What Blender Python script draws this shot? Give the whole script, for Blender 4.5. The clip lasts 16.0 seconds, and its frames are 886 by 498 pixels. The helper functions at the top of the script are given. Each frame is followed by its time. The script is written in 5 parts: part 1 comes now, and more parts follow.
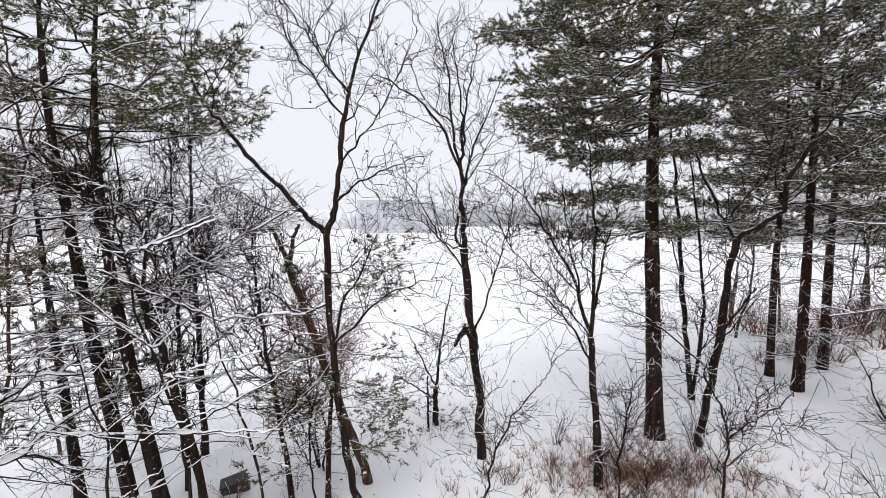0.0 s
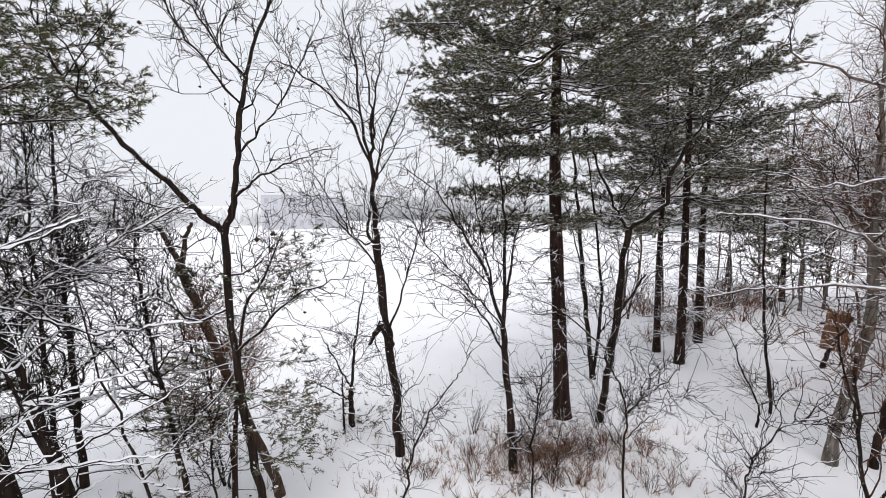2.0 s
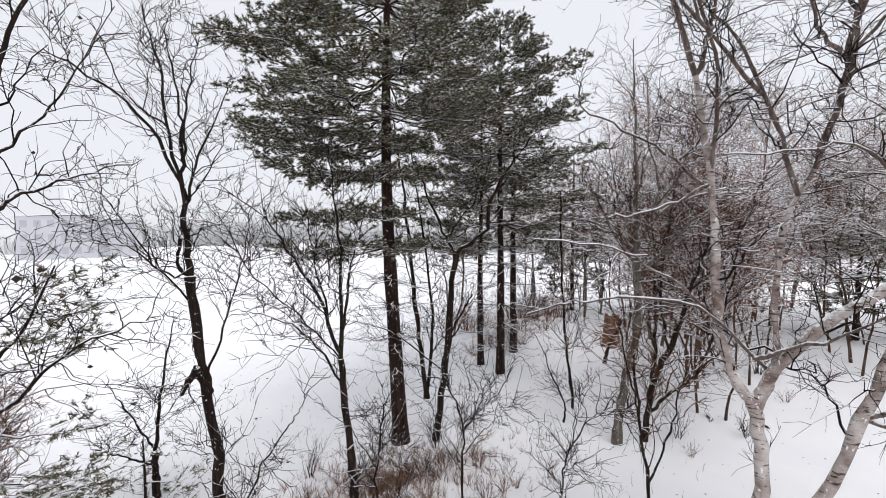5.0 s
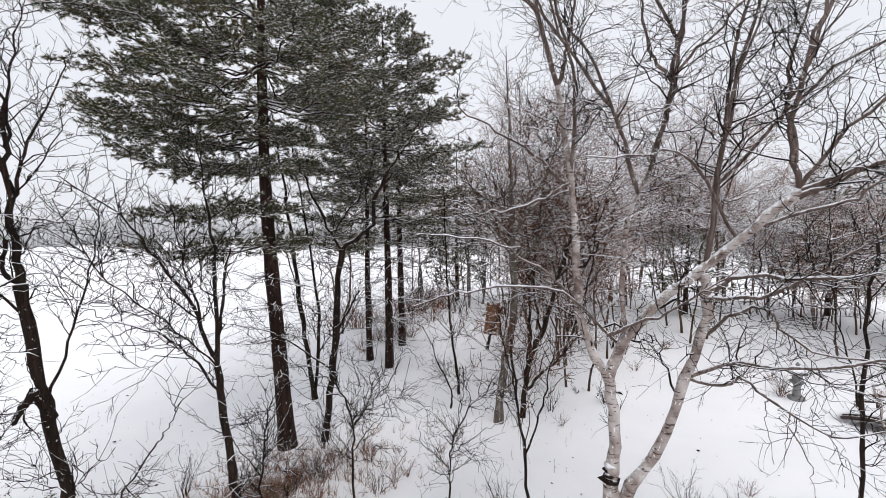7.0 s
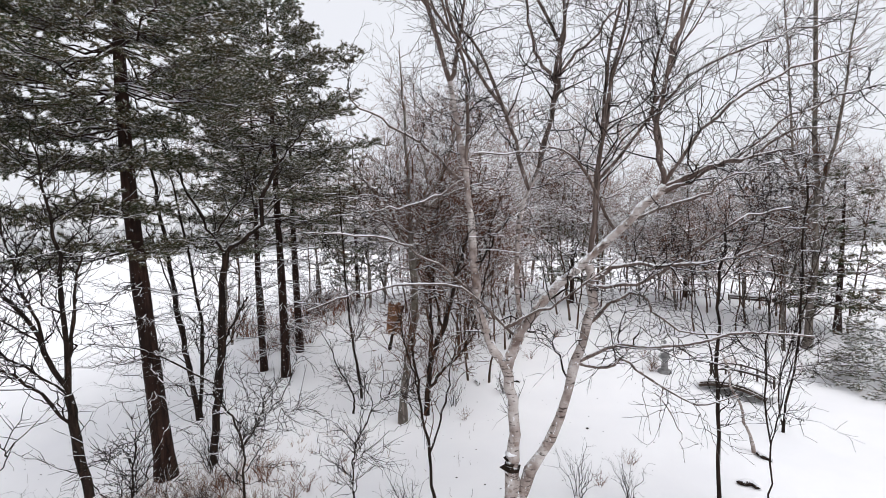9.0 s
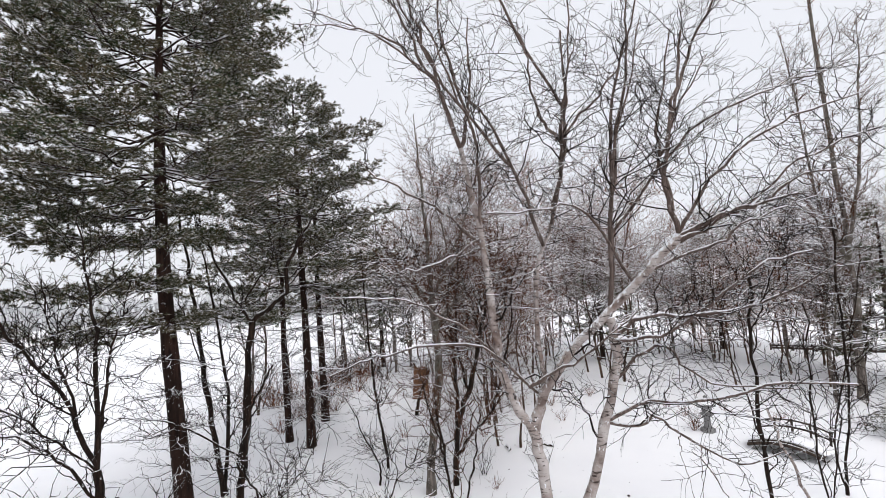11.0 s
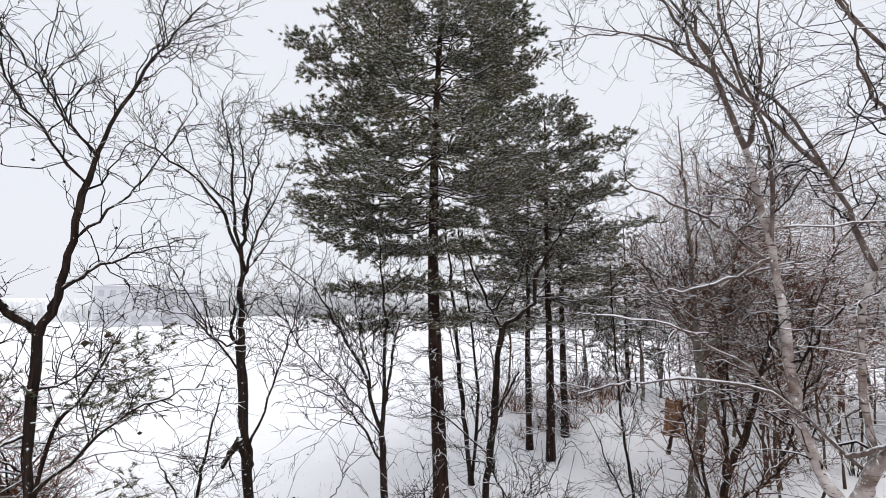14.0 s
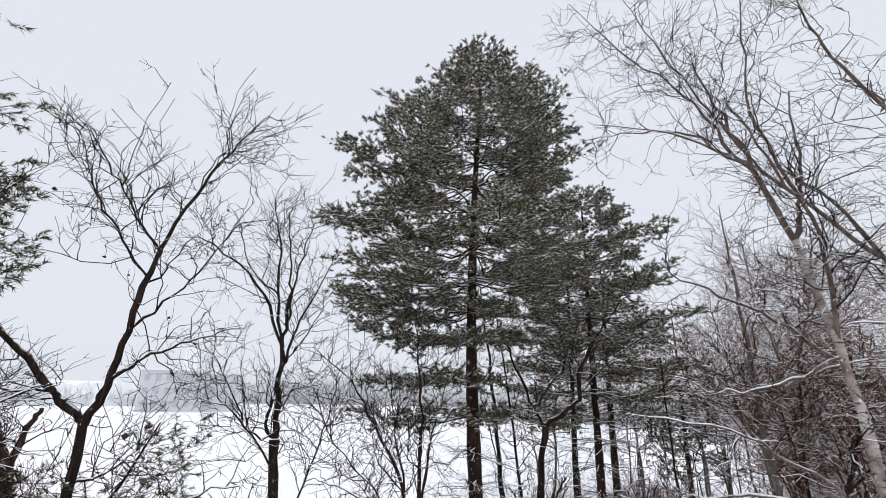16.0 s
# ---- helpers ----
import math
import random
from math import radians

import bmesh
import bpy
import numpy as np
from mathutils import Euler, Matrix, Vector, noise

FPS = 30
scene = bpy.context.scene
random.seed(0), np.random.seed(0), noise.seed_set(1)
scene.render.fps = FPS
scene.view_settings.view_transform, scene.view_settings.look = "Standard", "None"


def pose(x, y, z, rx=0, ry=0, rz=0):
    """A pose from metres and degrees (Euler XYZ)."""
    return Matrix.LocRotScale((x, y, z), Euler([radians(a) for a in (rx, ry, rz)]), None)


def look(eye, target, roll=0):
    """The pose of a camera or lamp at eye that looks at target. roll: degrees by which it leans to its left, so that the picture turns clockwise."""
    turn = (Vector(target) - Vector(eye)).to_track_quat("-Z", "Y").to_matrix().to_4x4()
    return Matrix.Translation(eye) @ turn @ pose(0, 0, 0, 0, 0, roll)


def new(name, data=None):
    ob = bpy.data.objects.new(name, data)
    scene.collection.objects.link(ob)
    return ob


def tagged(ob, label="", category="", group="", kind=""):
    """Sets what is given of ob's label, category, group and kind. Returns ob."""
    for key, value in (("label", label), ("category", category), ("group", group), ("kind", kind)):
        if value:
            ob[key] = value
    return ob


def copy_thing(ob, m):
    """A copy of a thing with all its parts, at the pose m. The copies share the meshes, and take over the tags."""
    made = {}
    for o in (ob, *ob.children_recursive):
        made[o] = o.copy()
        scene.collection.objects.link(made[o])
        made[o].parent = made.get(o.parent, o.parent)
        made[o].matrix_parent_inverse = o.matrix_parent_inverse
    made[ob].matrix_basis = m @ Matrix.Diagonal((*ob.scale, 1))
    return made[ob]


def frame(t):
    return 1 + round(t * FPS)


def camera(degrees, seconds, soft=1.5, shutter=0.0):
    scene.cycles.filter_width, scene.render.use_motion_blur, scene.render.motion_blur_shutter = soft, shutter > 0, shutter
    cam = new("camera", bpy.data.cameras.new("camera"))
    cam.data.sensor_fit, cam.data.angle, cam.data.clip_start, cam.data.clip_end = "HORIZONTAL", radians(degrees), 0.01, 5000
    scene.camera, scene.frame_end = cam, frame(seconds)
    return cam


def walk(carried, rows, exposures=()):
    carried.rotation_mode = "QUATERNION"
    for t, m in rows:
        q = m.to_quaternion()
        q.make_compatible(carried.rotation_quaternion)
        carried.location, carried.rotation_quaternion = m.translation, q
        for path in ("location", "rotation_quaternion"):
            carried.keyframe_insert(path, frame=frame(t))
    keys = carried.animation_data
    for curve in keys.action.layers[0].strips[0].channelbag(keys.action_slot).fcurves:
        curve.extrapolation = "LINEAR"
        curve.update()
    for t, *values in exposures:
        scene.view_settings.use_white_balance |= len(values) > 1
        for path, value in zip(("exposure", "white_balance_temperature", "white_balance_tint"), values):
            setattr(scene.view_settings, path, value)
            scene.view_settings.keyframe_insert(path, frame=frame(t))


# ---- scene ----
EXPOSURES = [(0.0, 0.01, 6500, 10), (4.0, -0.04, 6500, 10), (8.5, -0.03, 6500, 10), (13.0, 0.0, 6500, 10), (14.5, -0.08, 6400, 9.8), (16.0, -0.15, 6300, 9.6)]
cam = camera(88.56, 16.0, 0.25)
PATH = [
    (0, 0.293, -0.009, 6.550, -0.06, -5.10, 0.20),
    (0.5, 0.287, 0.009, 6.553, -2.35, -5.36, 0.37),
    (1, 0.284, 0.038, 6.561, -4.72, -5.74, 0.16),
    (1.5, 0.283, 0.083, 6.562, -8.02, -5.99, 0.43),
    (2, 0.294, 0.162, 6.563, -11.14, -5.89, 0.62),
    (2.5, 0.287, 0.237, 6.570, -14.28, -5.58, 0.99),
    (3, 0.283, 0.347, 6.563, -18.35, -4.61, 0.59),
    (3.5, 0.271, 0.437, 6.572, -22.03, -3.71, 0.69),
    (4, 0.249, 0.492, 6.582, -25.57, -3.26, 0.59),
    (6.5, 0.087, 0.248, 6.668, -43.40, -3.75, 0.67),
    (7, 0.123, 0.280, 6.635, -46.86, -3.93, 0.81),
    (7.5, 0.178, 0.322, 6.603, -50.20, -4.12, 0.76),
    (8, 0.262, 0.348, 6.583, -53.21, -4.27, 1.22),
    (8.5, 0.344, 0.389, 6.587, -57.33, -4.99, 1.93),
    (8.7, 0.358, 0.389, 6.592, -59.03, -4.95, 1.42),
    (10.8, 0.285, 0.192, 6.580, -58.08, 2.78, 4.10),
    (11, 0.294, 0.192, 6.582, -56.37, 3.46, 4.35),
    (11.5, 0.322, 0.248, 6.596, -50.23, 3.69, 4.57),
    (12, 0.301, 0.286, 6.579, -44.05, 3.78, 4.03),
    (12.5, 0.299, 0.336, 6.549, -38.62, 3.87, 3.25),
    (13, 0.289, 0.391, 6.551, -33.69, 3.66, 2.18),
    (13.5, 0.261, 0.400, 6.571, -30.22, 4.07, 0.49),
    (14, 0.208, 0.391, 6.603, -26.86, 6.15, -0.27),
    (14.5, 0.211, 0.373, 6.642, -24.88, 9.28, -0.53),
    (15, 0.215, 0.375, 6.684, -23.82, 12.73, -0.96),
    (15.5, 0.220, 0.355, 6.690, -22.75, 15.34, -1.23),
    (16, 0.211, 0.338, 6.698, -22.07, 16.93, -1.35),
]
walk(cam, [(t, pose(x, y, z, 90 + pitch, roll, yaw)) for t, x, y, z, yaw, pitch, roll in PATH], EXPOSURES)


# ---- world and light: an overcast winter sky ----
world = bpy.data.worlds.new("world")
scene.world = world
world.use_nodes = True
wn, wl = world.node_tree.nodes, world.node_tree.links
sky = wn.new("ShaderNodeTexSky")
sky.sky_type, sky.sun_disc = "NISHITA", False
sky.sun_elevation, sky.sun_rotation = radians(63), radians(200)
sky.dust_density, sky.air_density = 4.0, 1.0
cloud = wn.new("ShaderNodeMixRGB")
cloud.inputs["Fac"].default_value = 0.93
cloud.inputs["Color2"].default_value = (9.22, 9.38, 9.98, 1)
wl.new(sky.outputs["Color"], cloud.inputs["Color1"])
wl.new(cloud.outputs["Color"], wn["Background"].inputs["Color"])
wn["Background"].inputs["Strength"].default_value = 0.1
sun = new("sun", bpy.data.lights.new("sun", "SUN"))
sun.data.energy, sun.data.angle, sun.data.color = 1.3, radians(40), (1.0, 0.985, 0.97)
sun.matrix_world = look((0, 0, 0), (0.15, 0.42, -0.9))


# ---- materials ----
def material(name, rough=0.85):
    m = bpy.data.materials.new(name)
    m.use_nodes = True
    nt = m.node_tree
    b = nt.nodes["Principled BSDF"]
    b.inputs["Roughness"].default_value = rough
    b.inputs["Specular IOR Level"].default_value = 0.25
    return m, nt, b


def node(nt, kind, **values):
    n = nt.nodes.new(kind)
    for k, v in values.items():
        n.inputs[k.replace("_", " ")].default_value = v
    return n


def noise_tex(nt, scale, detail=4.0, rough=0.6, coords="Object", stretch=(1, 1, 1)):
    tc, mp = nt.nodes.new("ShaderNodeTexCoord"), nt.nodes.new("ShaderNodeMapping")
    mp.inputs["Scale"].default_value = stretch
    n = node(nt, "ShaderNodeTexNoise", Scale=scale, Detail=detail, Roughness=rough)
    nt.links.new(tc.outputs[coords], mp.inputs["Vector"])
    nt.links.new(mp.outputs["Vector"], n.inputs["Vector"])
    return n.outputs["Fac"]


def ramp(nt, fac, *stops):
    r = nt.nodes.new("ShaderNodeValToRGB")
    e = r.color_ramp.elements
    while len(e) < len(stops):
        e.new(0.5)
    for k, (p, c) in zip(e, stops):
        k.position, k.color = p, (*c, 1)
    nt.links.new(fac, r.inputs["Fac"])
    return r.outputs["Color"]


def blend(nt, fac, a, b, mode="MIX"):
    m = nt.nodes.new("ShaderNodeMixRGB")
    m.blend_type = mode
    for sock, v in (("Fac", fac), ("Color1", a), ("Color2", b)):
        if hasattr(v, "is_linked"):
            nt.links.new(v, m.inputs[sock])
        else:
            m.inputs[sock].default_value = v if sock == "Fac" else (*v, 1)
    return m.outputs["Color"]


def bump(nt, b, height, strength=0.5, distance=0.02):
    n = node(nt, "ShaderNodeBump", Strength=strength, Distance=distance)
    nt.links.new(height, n.inputs["Height"])
    nt.links.new(n.outputs["Normal"], b.inputs["Normal"])


def upward(nt, start, end, patch_scale=14.0):
    """How much snow lies: on faces that look up, in patches."""
    geo = nt.nodes.new("ShaderNodeNewGeometry")
    sep = nt.nodes.new("ShaderNodeSeparateXYZ")
    nt.links.new(geo.outputs["Normal"], sep.inputs[0])
    add = nt.nodes.new("ShaderNodeMath")
    add.operation = "ADD"
    nt.links.new(sep.outputs["Z"], add.inputs[0])
    patch = node(nt, "ShaderNodeMapRange", From_Min=0.3, From_Max=0.7, To_Min=-0.35, To_Max=0.35)
    nt.links.new(noise_tex(nt, patch_scale, 3), patch.inputs["Value"])
    nt.links.new(patch.outputs["Result"], add.inputs[1])
    mr = node(nt, "ShaderNodeMapRange", From_Min=start, From_Max=end)
    nt.links.new(add.outputs[0], mr.inputs["Value"])
    return mr.outputs["Result"]


SNOW_TONE = (0.86, 0.87, 0.89)


def bark(name, dark, light, moss=None, snow=(0.45, 0.8), scale=9.0, stretch=(1, 1, 0.25)):
    m, nt, b = material(name, 0.9)
    b.inputs["Specular IOR Level"].default_value = 0.12
    grain = noise_tex(nt, scale, 6, 0.7, stretch=stretch)
    blotch = noise_tex(nt, 1.3, 3, 0.6)
    furrow = noise_tex(nt, scale * 1.6, 3, 0.5, stretch=(1, 1, 0.12))
    col = ramp(nt, grain, (0.32, dark), (0.68, light))
    col = blend(nt, ramp(nt, furrow, (0.5, (0, 0, 0)), (0.62, (0.8, 0.8, 0.8))), col, tuple(1.3 * c for c in light))
    if moss:
        col = blend(nt, ramp(nt, blotch, (0.45, (0, 0, 0)), (0.7, (1, 1, 1))), col, moss)
    if snow:
        col = blend(nt, upward(nt, *snow), col, SNOW_TONE)
        fleck = noise_tex(nt, 11.0, 5, 0.65, stretch=(1, 1, 0.7))
        col = blend(nt, ramp(nt, fleck, (0.645, (0, 0, 0)), (0.68, (0.9, 0.9, 0.9))), col, SNOW_TONE)
    nt.links.new(col, b.inputs["Base Color"])
    bump(nt, b, furrow, 1.0, 0.05)
    return m


BARK_DARK = bark("bark_dark", (0.005, 0.0036, 0.003), (0.036, 0.0225, 0.0165), (0.018, 0.013, 0.0105))
BARK_PINE = bark("bark_pine", (0.006, 0.0038, 0.0033), (0.046, 0.025, 0.019), (0.021, 0.013, 0.01), scale=6.0)
BARK_BROWN = bark("bark_brown", (0.025, 0.015, 0.01), (0.11, 0.07, 0.05), (0.06, 0.04, 0.028), scale=8.0)
BARK_YOUNG = bark("bark_young_birch", (0.045, 0.031, 0.026), (0.195, 0.15, 0.132), (0.095, 0.066, 0.054), (0.5, 0.85), 12.0)
BARK_GREY = bark("bark_grey", (0.06, 0.05, 0.043), (0.2, 0.17, 0.15), (0.12, 0.11, 0.085), scale=7.0)
TWIG_DARK = bark("twig_dark", (0.0055, 0.0038, 0.0032), (0.022, 0.015, 0.012), None, None, 20)
TWIG_BROWN = bark("twig_brown", (0.027, 0.012, 0.007), (0.115, 0.052, 0.029), None, None, 20)
TWIG_RED = bark("twig_red", (0.062, 0.022, 0.011), (0.215, 0.085, 0.042), None, None, 20)
TWIG_GREY = bark("twig_grey", (0.04, 0.029, 0.025), (0.12, 0.088, 0.076), None, None, 20)
STUMP = bark("rotten_wood", (0.07, 0.035, 0.02), (0.24, 0.125, 0.07), None, (0.5, 0.8), 5.0)


def birch_bark():
    m, nt, b = material("bark_birch", 0.75)
    band = noise_tex(nt, 5.0, 5, 0.65, stretch=(1, 1, 5.0))
    blotch = noise_tex(nt, 1.8, 4, 0.6)
    col = ramp(nt, blotch, (0.36, (0.14, 0.1, 0.085)), (0.47, (0.33, 0.275, 0.25)), (0.68, (0.6, 0.555, 0.53)))
    rust = noise_tex(nt, 3.1, 4, 0.6)
    col = blend(nt, ramp(nt, rust, (0.55, (0, 0, 0)), (0.66, (0.75, 0.75, 0.75))), col, (0.19, 0.125, 0.095))
    col = blend(nt, ramp(nt, band, (0.57, (0, 0, 0)), (0.62, (1, 1, 1))), col, (0.05, 0.034, 0.028))
    fleck = noise_tex(nt, 13.0, 5, 0.65, stretch=(1, 1, 0.6))
    col = blend(nt, ramp(nt, fleck, (0.62, (0, 0, 0)), (0.66, (0.9, 0.9, 0.9))), col, SNOW_TONE)
    col = blend(nt, upward(nt, 0.35, 0.7), col, SNOW_TONE)
    nt.links.new(col, b.inputs["Base Color"])
    bump(nt, b, band, 0.5, 0.012)
    return m


BARK_BIRCH = birch_bark()


def snow(name, bump_size=0.01):
    m, nt, b = material(name, 0.7)
    soft = noise_tex(nt, 0.5, 4, 0.55)
    nt.links.new(ramp(nt, soft, (0.3, (0.89, 0.89, 0.915)), (0.7, (0.935, 0.933, 0.95))), b.inputs["Base Color"])
    bump(nt, b, noise_tex(nt, 9.0, 6, 0.65), 0.35, bump_size)
    return m


SNOW = snow("snow")
SNOW_GROUND = snow("snow_ground", 0.03)


def needle(name="pine_needles", dry=0.55):
    m, nt, b = material(name, 0.6)
    geo = nt.nodes.new("ShaderNodeNewGeometry")
    col = ramp(nt, geo.outputs["Random Per Island"], (0.0, (0.02, 0.043, 0.019)), (0.4, (0.04, 0.064, 0.024)), (0.66, (0.09, 0.084, 0.035)), (0.81, (0.15, 0.092, 0.045)), (0.84, (0.55, 0.5, 0.42)), (1.0, (0.83, 0.82, 0.79)))
    tone = noise_tex(nt, 0.9, 3)
    col = blend(nt, ramp(nt, tone, (0.4, (0, 0, 0)), (0.66, (dry, dry, dry))), col, (0.115, 0.075, 0.042))
    nt.links.new(col, b.inputs["Base Color"])
    return m


NEEDLE = needle()


def plain(name, a, b_, scale=4.0, rough=0.8, detail=4):
    m, nt, b = material(name, rough)
    f = noise_tex(nt, scale, detail)
    nt.links.new(ramp(nt, f, (0.3, a), (0.7, b_)), b.inputs["Base Color"])
    bump(nt, b, f, 0.3, 0.01)
    return m


DRY_LEAF = plain("dry_leaf", (0.02, 0.012, 0.009), (0.05, 0.028, 0.018), 9.0)
DRY_GRASS = plain("dry_grass", (0.16, 0.09, 0.06), (0.38, 0.25, 0.18), 3.0)
STONE = plain("stone", (0.14, 0.14, 0.142), (0.3, 0.295, 0.29), 8.0)
DARK_WOOD = plain("dark_wood", (0.03, 0.022, 0.018), (0.08, 0.058, 0.045), 10.0)
BLACK_PLASTIC = plain("black_plastic", (0.03, 0.03, 0.033), (0.07, 0.07, 0.073), 6.0, 0.5)
# distant walls and windows, paled so that their colour carries the haze
HAZED_WALL = plain("hazed_wall", (0.55, 0.55, 0.58), (0.61, 0.61, 0.64), 0.15)
HAZED_GLASS = plain("hazed_window", (0.42, 0.43, 0.46), (0.47, 0.48, 0.51), 0.3, 0.4)
# near-white grey: the haze over the distant trees is painted into their colour
HAZED_WOOD = plain("far_woods", (0.76, 0.765, 0.78), (0.82, 0.825, 0.835), 0.02)
# paler again: thicker haze painted in for the greater distance
HAZED_TOWER = plain("hazed_tower", (0.8, 0.8, 0.82), (0.84, 0.84, 0.86), 0.05)


# ---- mesh tools ----
def rnd(seed):
    return np.random.RandomState(seed)


def unit(v):
    return v / (np.linalg.norm(v, axis=-1, keepdims=True) + 1e-9)


def part(name, verts, faces, mat, parent=None, label="", smooth=True, kind=""):
    """One mesh object out of arrays of vertices and equal-sided faces."""
    verts, faces = np.asarray(verts, float).reshape(-1, 3), np.asarray(faces, int)
    me = bpy.data.meshes.new(name)
    n, k = faces.shape
    me.vertices.add(len(verts))
    me.vertices.foreach_set("co", verts.ravel())
    me.loops.add(n * k)
    me.loops.foreach_set("vertex_index", faces.ravel())
    me.polygons.add(n)
    me.polygons.foreach_set("loop_start", np.arange(0, n * k, k))
    me.polygons.foreach_set("use_smooth", np.full(n, smooth))
    me.materials.append(mat)
    me.update(calc_edges=True)
    me.validate()
    ob = new(name, me)
    ob.parent = parent
    return tagged(ob, label, kind=kind)


def bm_part(name, bm, mat, parent=None, label=""):
    me = bpy.data.meshes.new(name)
    bm.to_mesh(me)
    bm.free()
    me.materials.append(mat)
    ob = new(name, me)
    ob.parent = parent
    if label:
        tagged(ob, label)
    return ob


def thing(name, at, label, category, group="", kind=""):
    ob = tagged(new(name), label, category, group, kind)
    ob.location = at
    ob.empty_display_size = 0.2
    return ob


def join(pieces):
    vs, fs, n = [], [], 0
    for v, f in pieces:
        vs.append(v)
        fs.append(f + n)
        n += len(v)
    return np.concatenate(vs), np.concatenate(fs)


def tubes(P, R, sides):
    """Tapered tubes along N lines of K points."""
    N, K = P.shape[:2]
    T = unit(np.gradient(P, axis=1))
    o = unit(P[:, -1] - P[:, 0])
    ref = np.where(np.abs(o[:, 2:]) > 0.75, [[1.0, 0.0, 0.0]], [[0.0, 0.0, 1.0]])
    a = unit(np.cross(T, ref[:, None]))
    b = np.cross(T, a)
    ang = np.arange(sides) * 2 * np.pi / sides + 0.3
    V = P[:, :, None] + R[:, :, None, None] * (np.cos(ang)[:, None] * a[:, :, None] + np.sin(ang)[:, None] * b[:, :, None])
    i = (np.arange(N)[:, None, None] * K + np.arange(K - 1)[None, :, None]) * sides
    s = np.arange(sides)
    t = (s + 1) % sides
    F = np.stack([i + s, i + t, i + t + sides, i + s + sides], -1)
    return V.reshape(-1, 3), F.reshape(-1, 4)


def spline(points, n):
    """n points along a smooth line through the given ones."""
    p = np.array(points, float)
    p = np.vstack([2 * p[0] - p[1], p, 2 * p[-1] - p[-2]])
    out = []
    for u in np.linspace(0, len(p) - 3 - 1e-6, n):
        k, f = int(u), u % 1
        a, b, c, d = p[k:k + 4]
        out.append(0.5 * (2 * b + (c - a) * f + (2 * a - 5 * b + 4 * c - d) * f * f + (3 * b - a - 3 * c + d) * f ** 3))
    return np.array(out)


def sample(P, R, who, t):
    K = P.shape[1]
    x = np.clip(t, 0, 1) * (K - 1)
    k = np.minimum(x.astype(int), K - 2)
    f = (x - k)[:, None]
    at = P[who, k] * (1 - f) + P[who, k + 1] * f
    return at, unit(P[who, k + 1] - P[who, k]), R[who, k] * (1 - f[:, 0]) + R[who, k + 1] * f[:, 0]


def sprout(P, R, many, g, span=(0.15, 1.0), length=(0.4, 1.2), angle=(30, 65), up=0.25, bend=0.1, K=4, slim=0.55, least=0.005, weight=None, kink=0.1, shrink=0.6, flat=False, curl=0.24):
    """Side branches that leave the lines P, longer ones low on the parent."""
    L = np.linalg.norm(np.diff(P, axis=1), axis=2).sum(1)
    w = L if weight is None else L * weight
    who = g.choice(len(P), many, p=w / w.sum())
    t = g.uniform(*span, many)
    at, T, r = sample(P, R, who, t)
    side = g.normal(size=(many, 3))
    if flat:
        side = np.cross(T, [0, 0, 1]) * np.where(g.rand(many, 1) < 0.5, 1, -1) + g.normal(size=(many, 3)) * 0.18
    side = unit(side - (side * T).sum(1, keepdims=True) * T)
    a = np.radians(g.uniform(*angle, many))[:, None]
    d = np.cos(a) * T + np.sin(a) * side
    d[:, 2] += up
    d = unit(d)
    ln = g.uniform(*length, many) * (1 - shrink * t)
    s = np.linspace(0, 1, K)
    Q = at[:, None] + d[:, None] * (ln[:, None] * s)[..., None]
    Q[:, :, 2] += bend * ln[:, None] * s ** 2
    Q += (g.normal(size=(many, 1, 3)) * [1.0, 1.0, 0.6]) * curl * ln[:, None, None] * s[:, None] ** 2
    Q[:, 1:] += np.cumsum(g.normal(size=(many, K - 1, 3)), 1) * kink * 0.5 * ln[:, None, None]
    r0 = np.maximum(np.minimum(r * slim, 0.012 * ln + 0.004), least)
    return Q, np.maximum(r0[:, None] * (1 - 0.75 * s), least * 0.45)


def snow_on(P, R, g, thick=0.55, extra=0.006):
    """Ridges of snow along the tops of lines, none where they stand steep."""
    T = unit(np.gradient(P, axis=1))
    lie = np.clip(1.35 - 1.5 * np.abs(T[..., 2]), 0, 1) * g.uniform(0.4, 1.25, P.shape[:2])
    Q = P.copy()
    Q[..., 2] += R * 0.72 + extra * 0.5
    return Q, np.maximum((R * thick + extra) * lie, 0.0005)


def wood(limbs, g, n=15, wiggle=0.01):
    P, R = [], []
    for r0, r1, *pts in limbs:
        p = spline(pts, n)
        ln = np.linalg.norm(p[-1] - p[0])
        p[1:-1] += g.normal(size=(n - 2, 3)) * wiggle * min(ln, 2.5)
        P.append(p)
        R.append(0.7 * np.linspace(r0, r1, n) * (1 + 0.08 * g.normal(size=n)))
    return np.array(P), np.array(R)


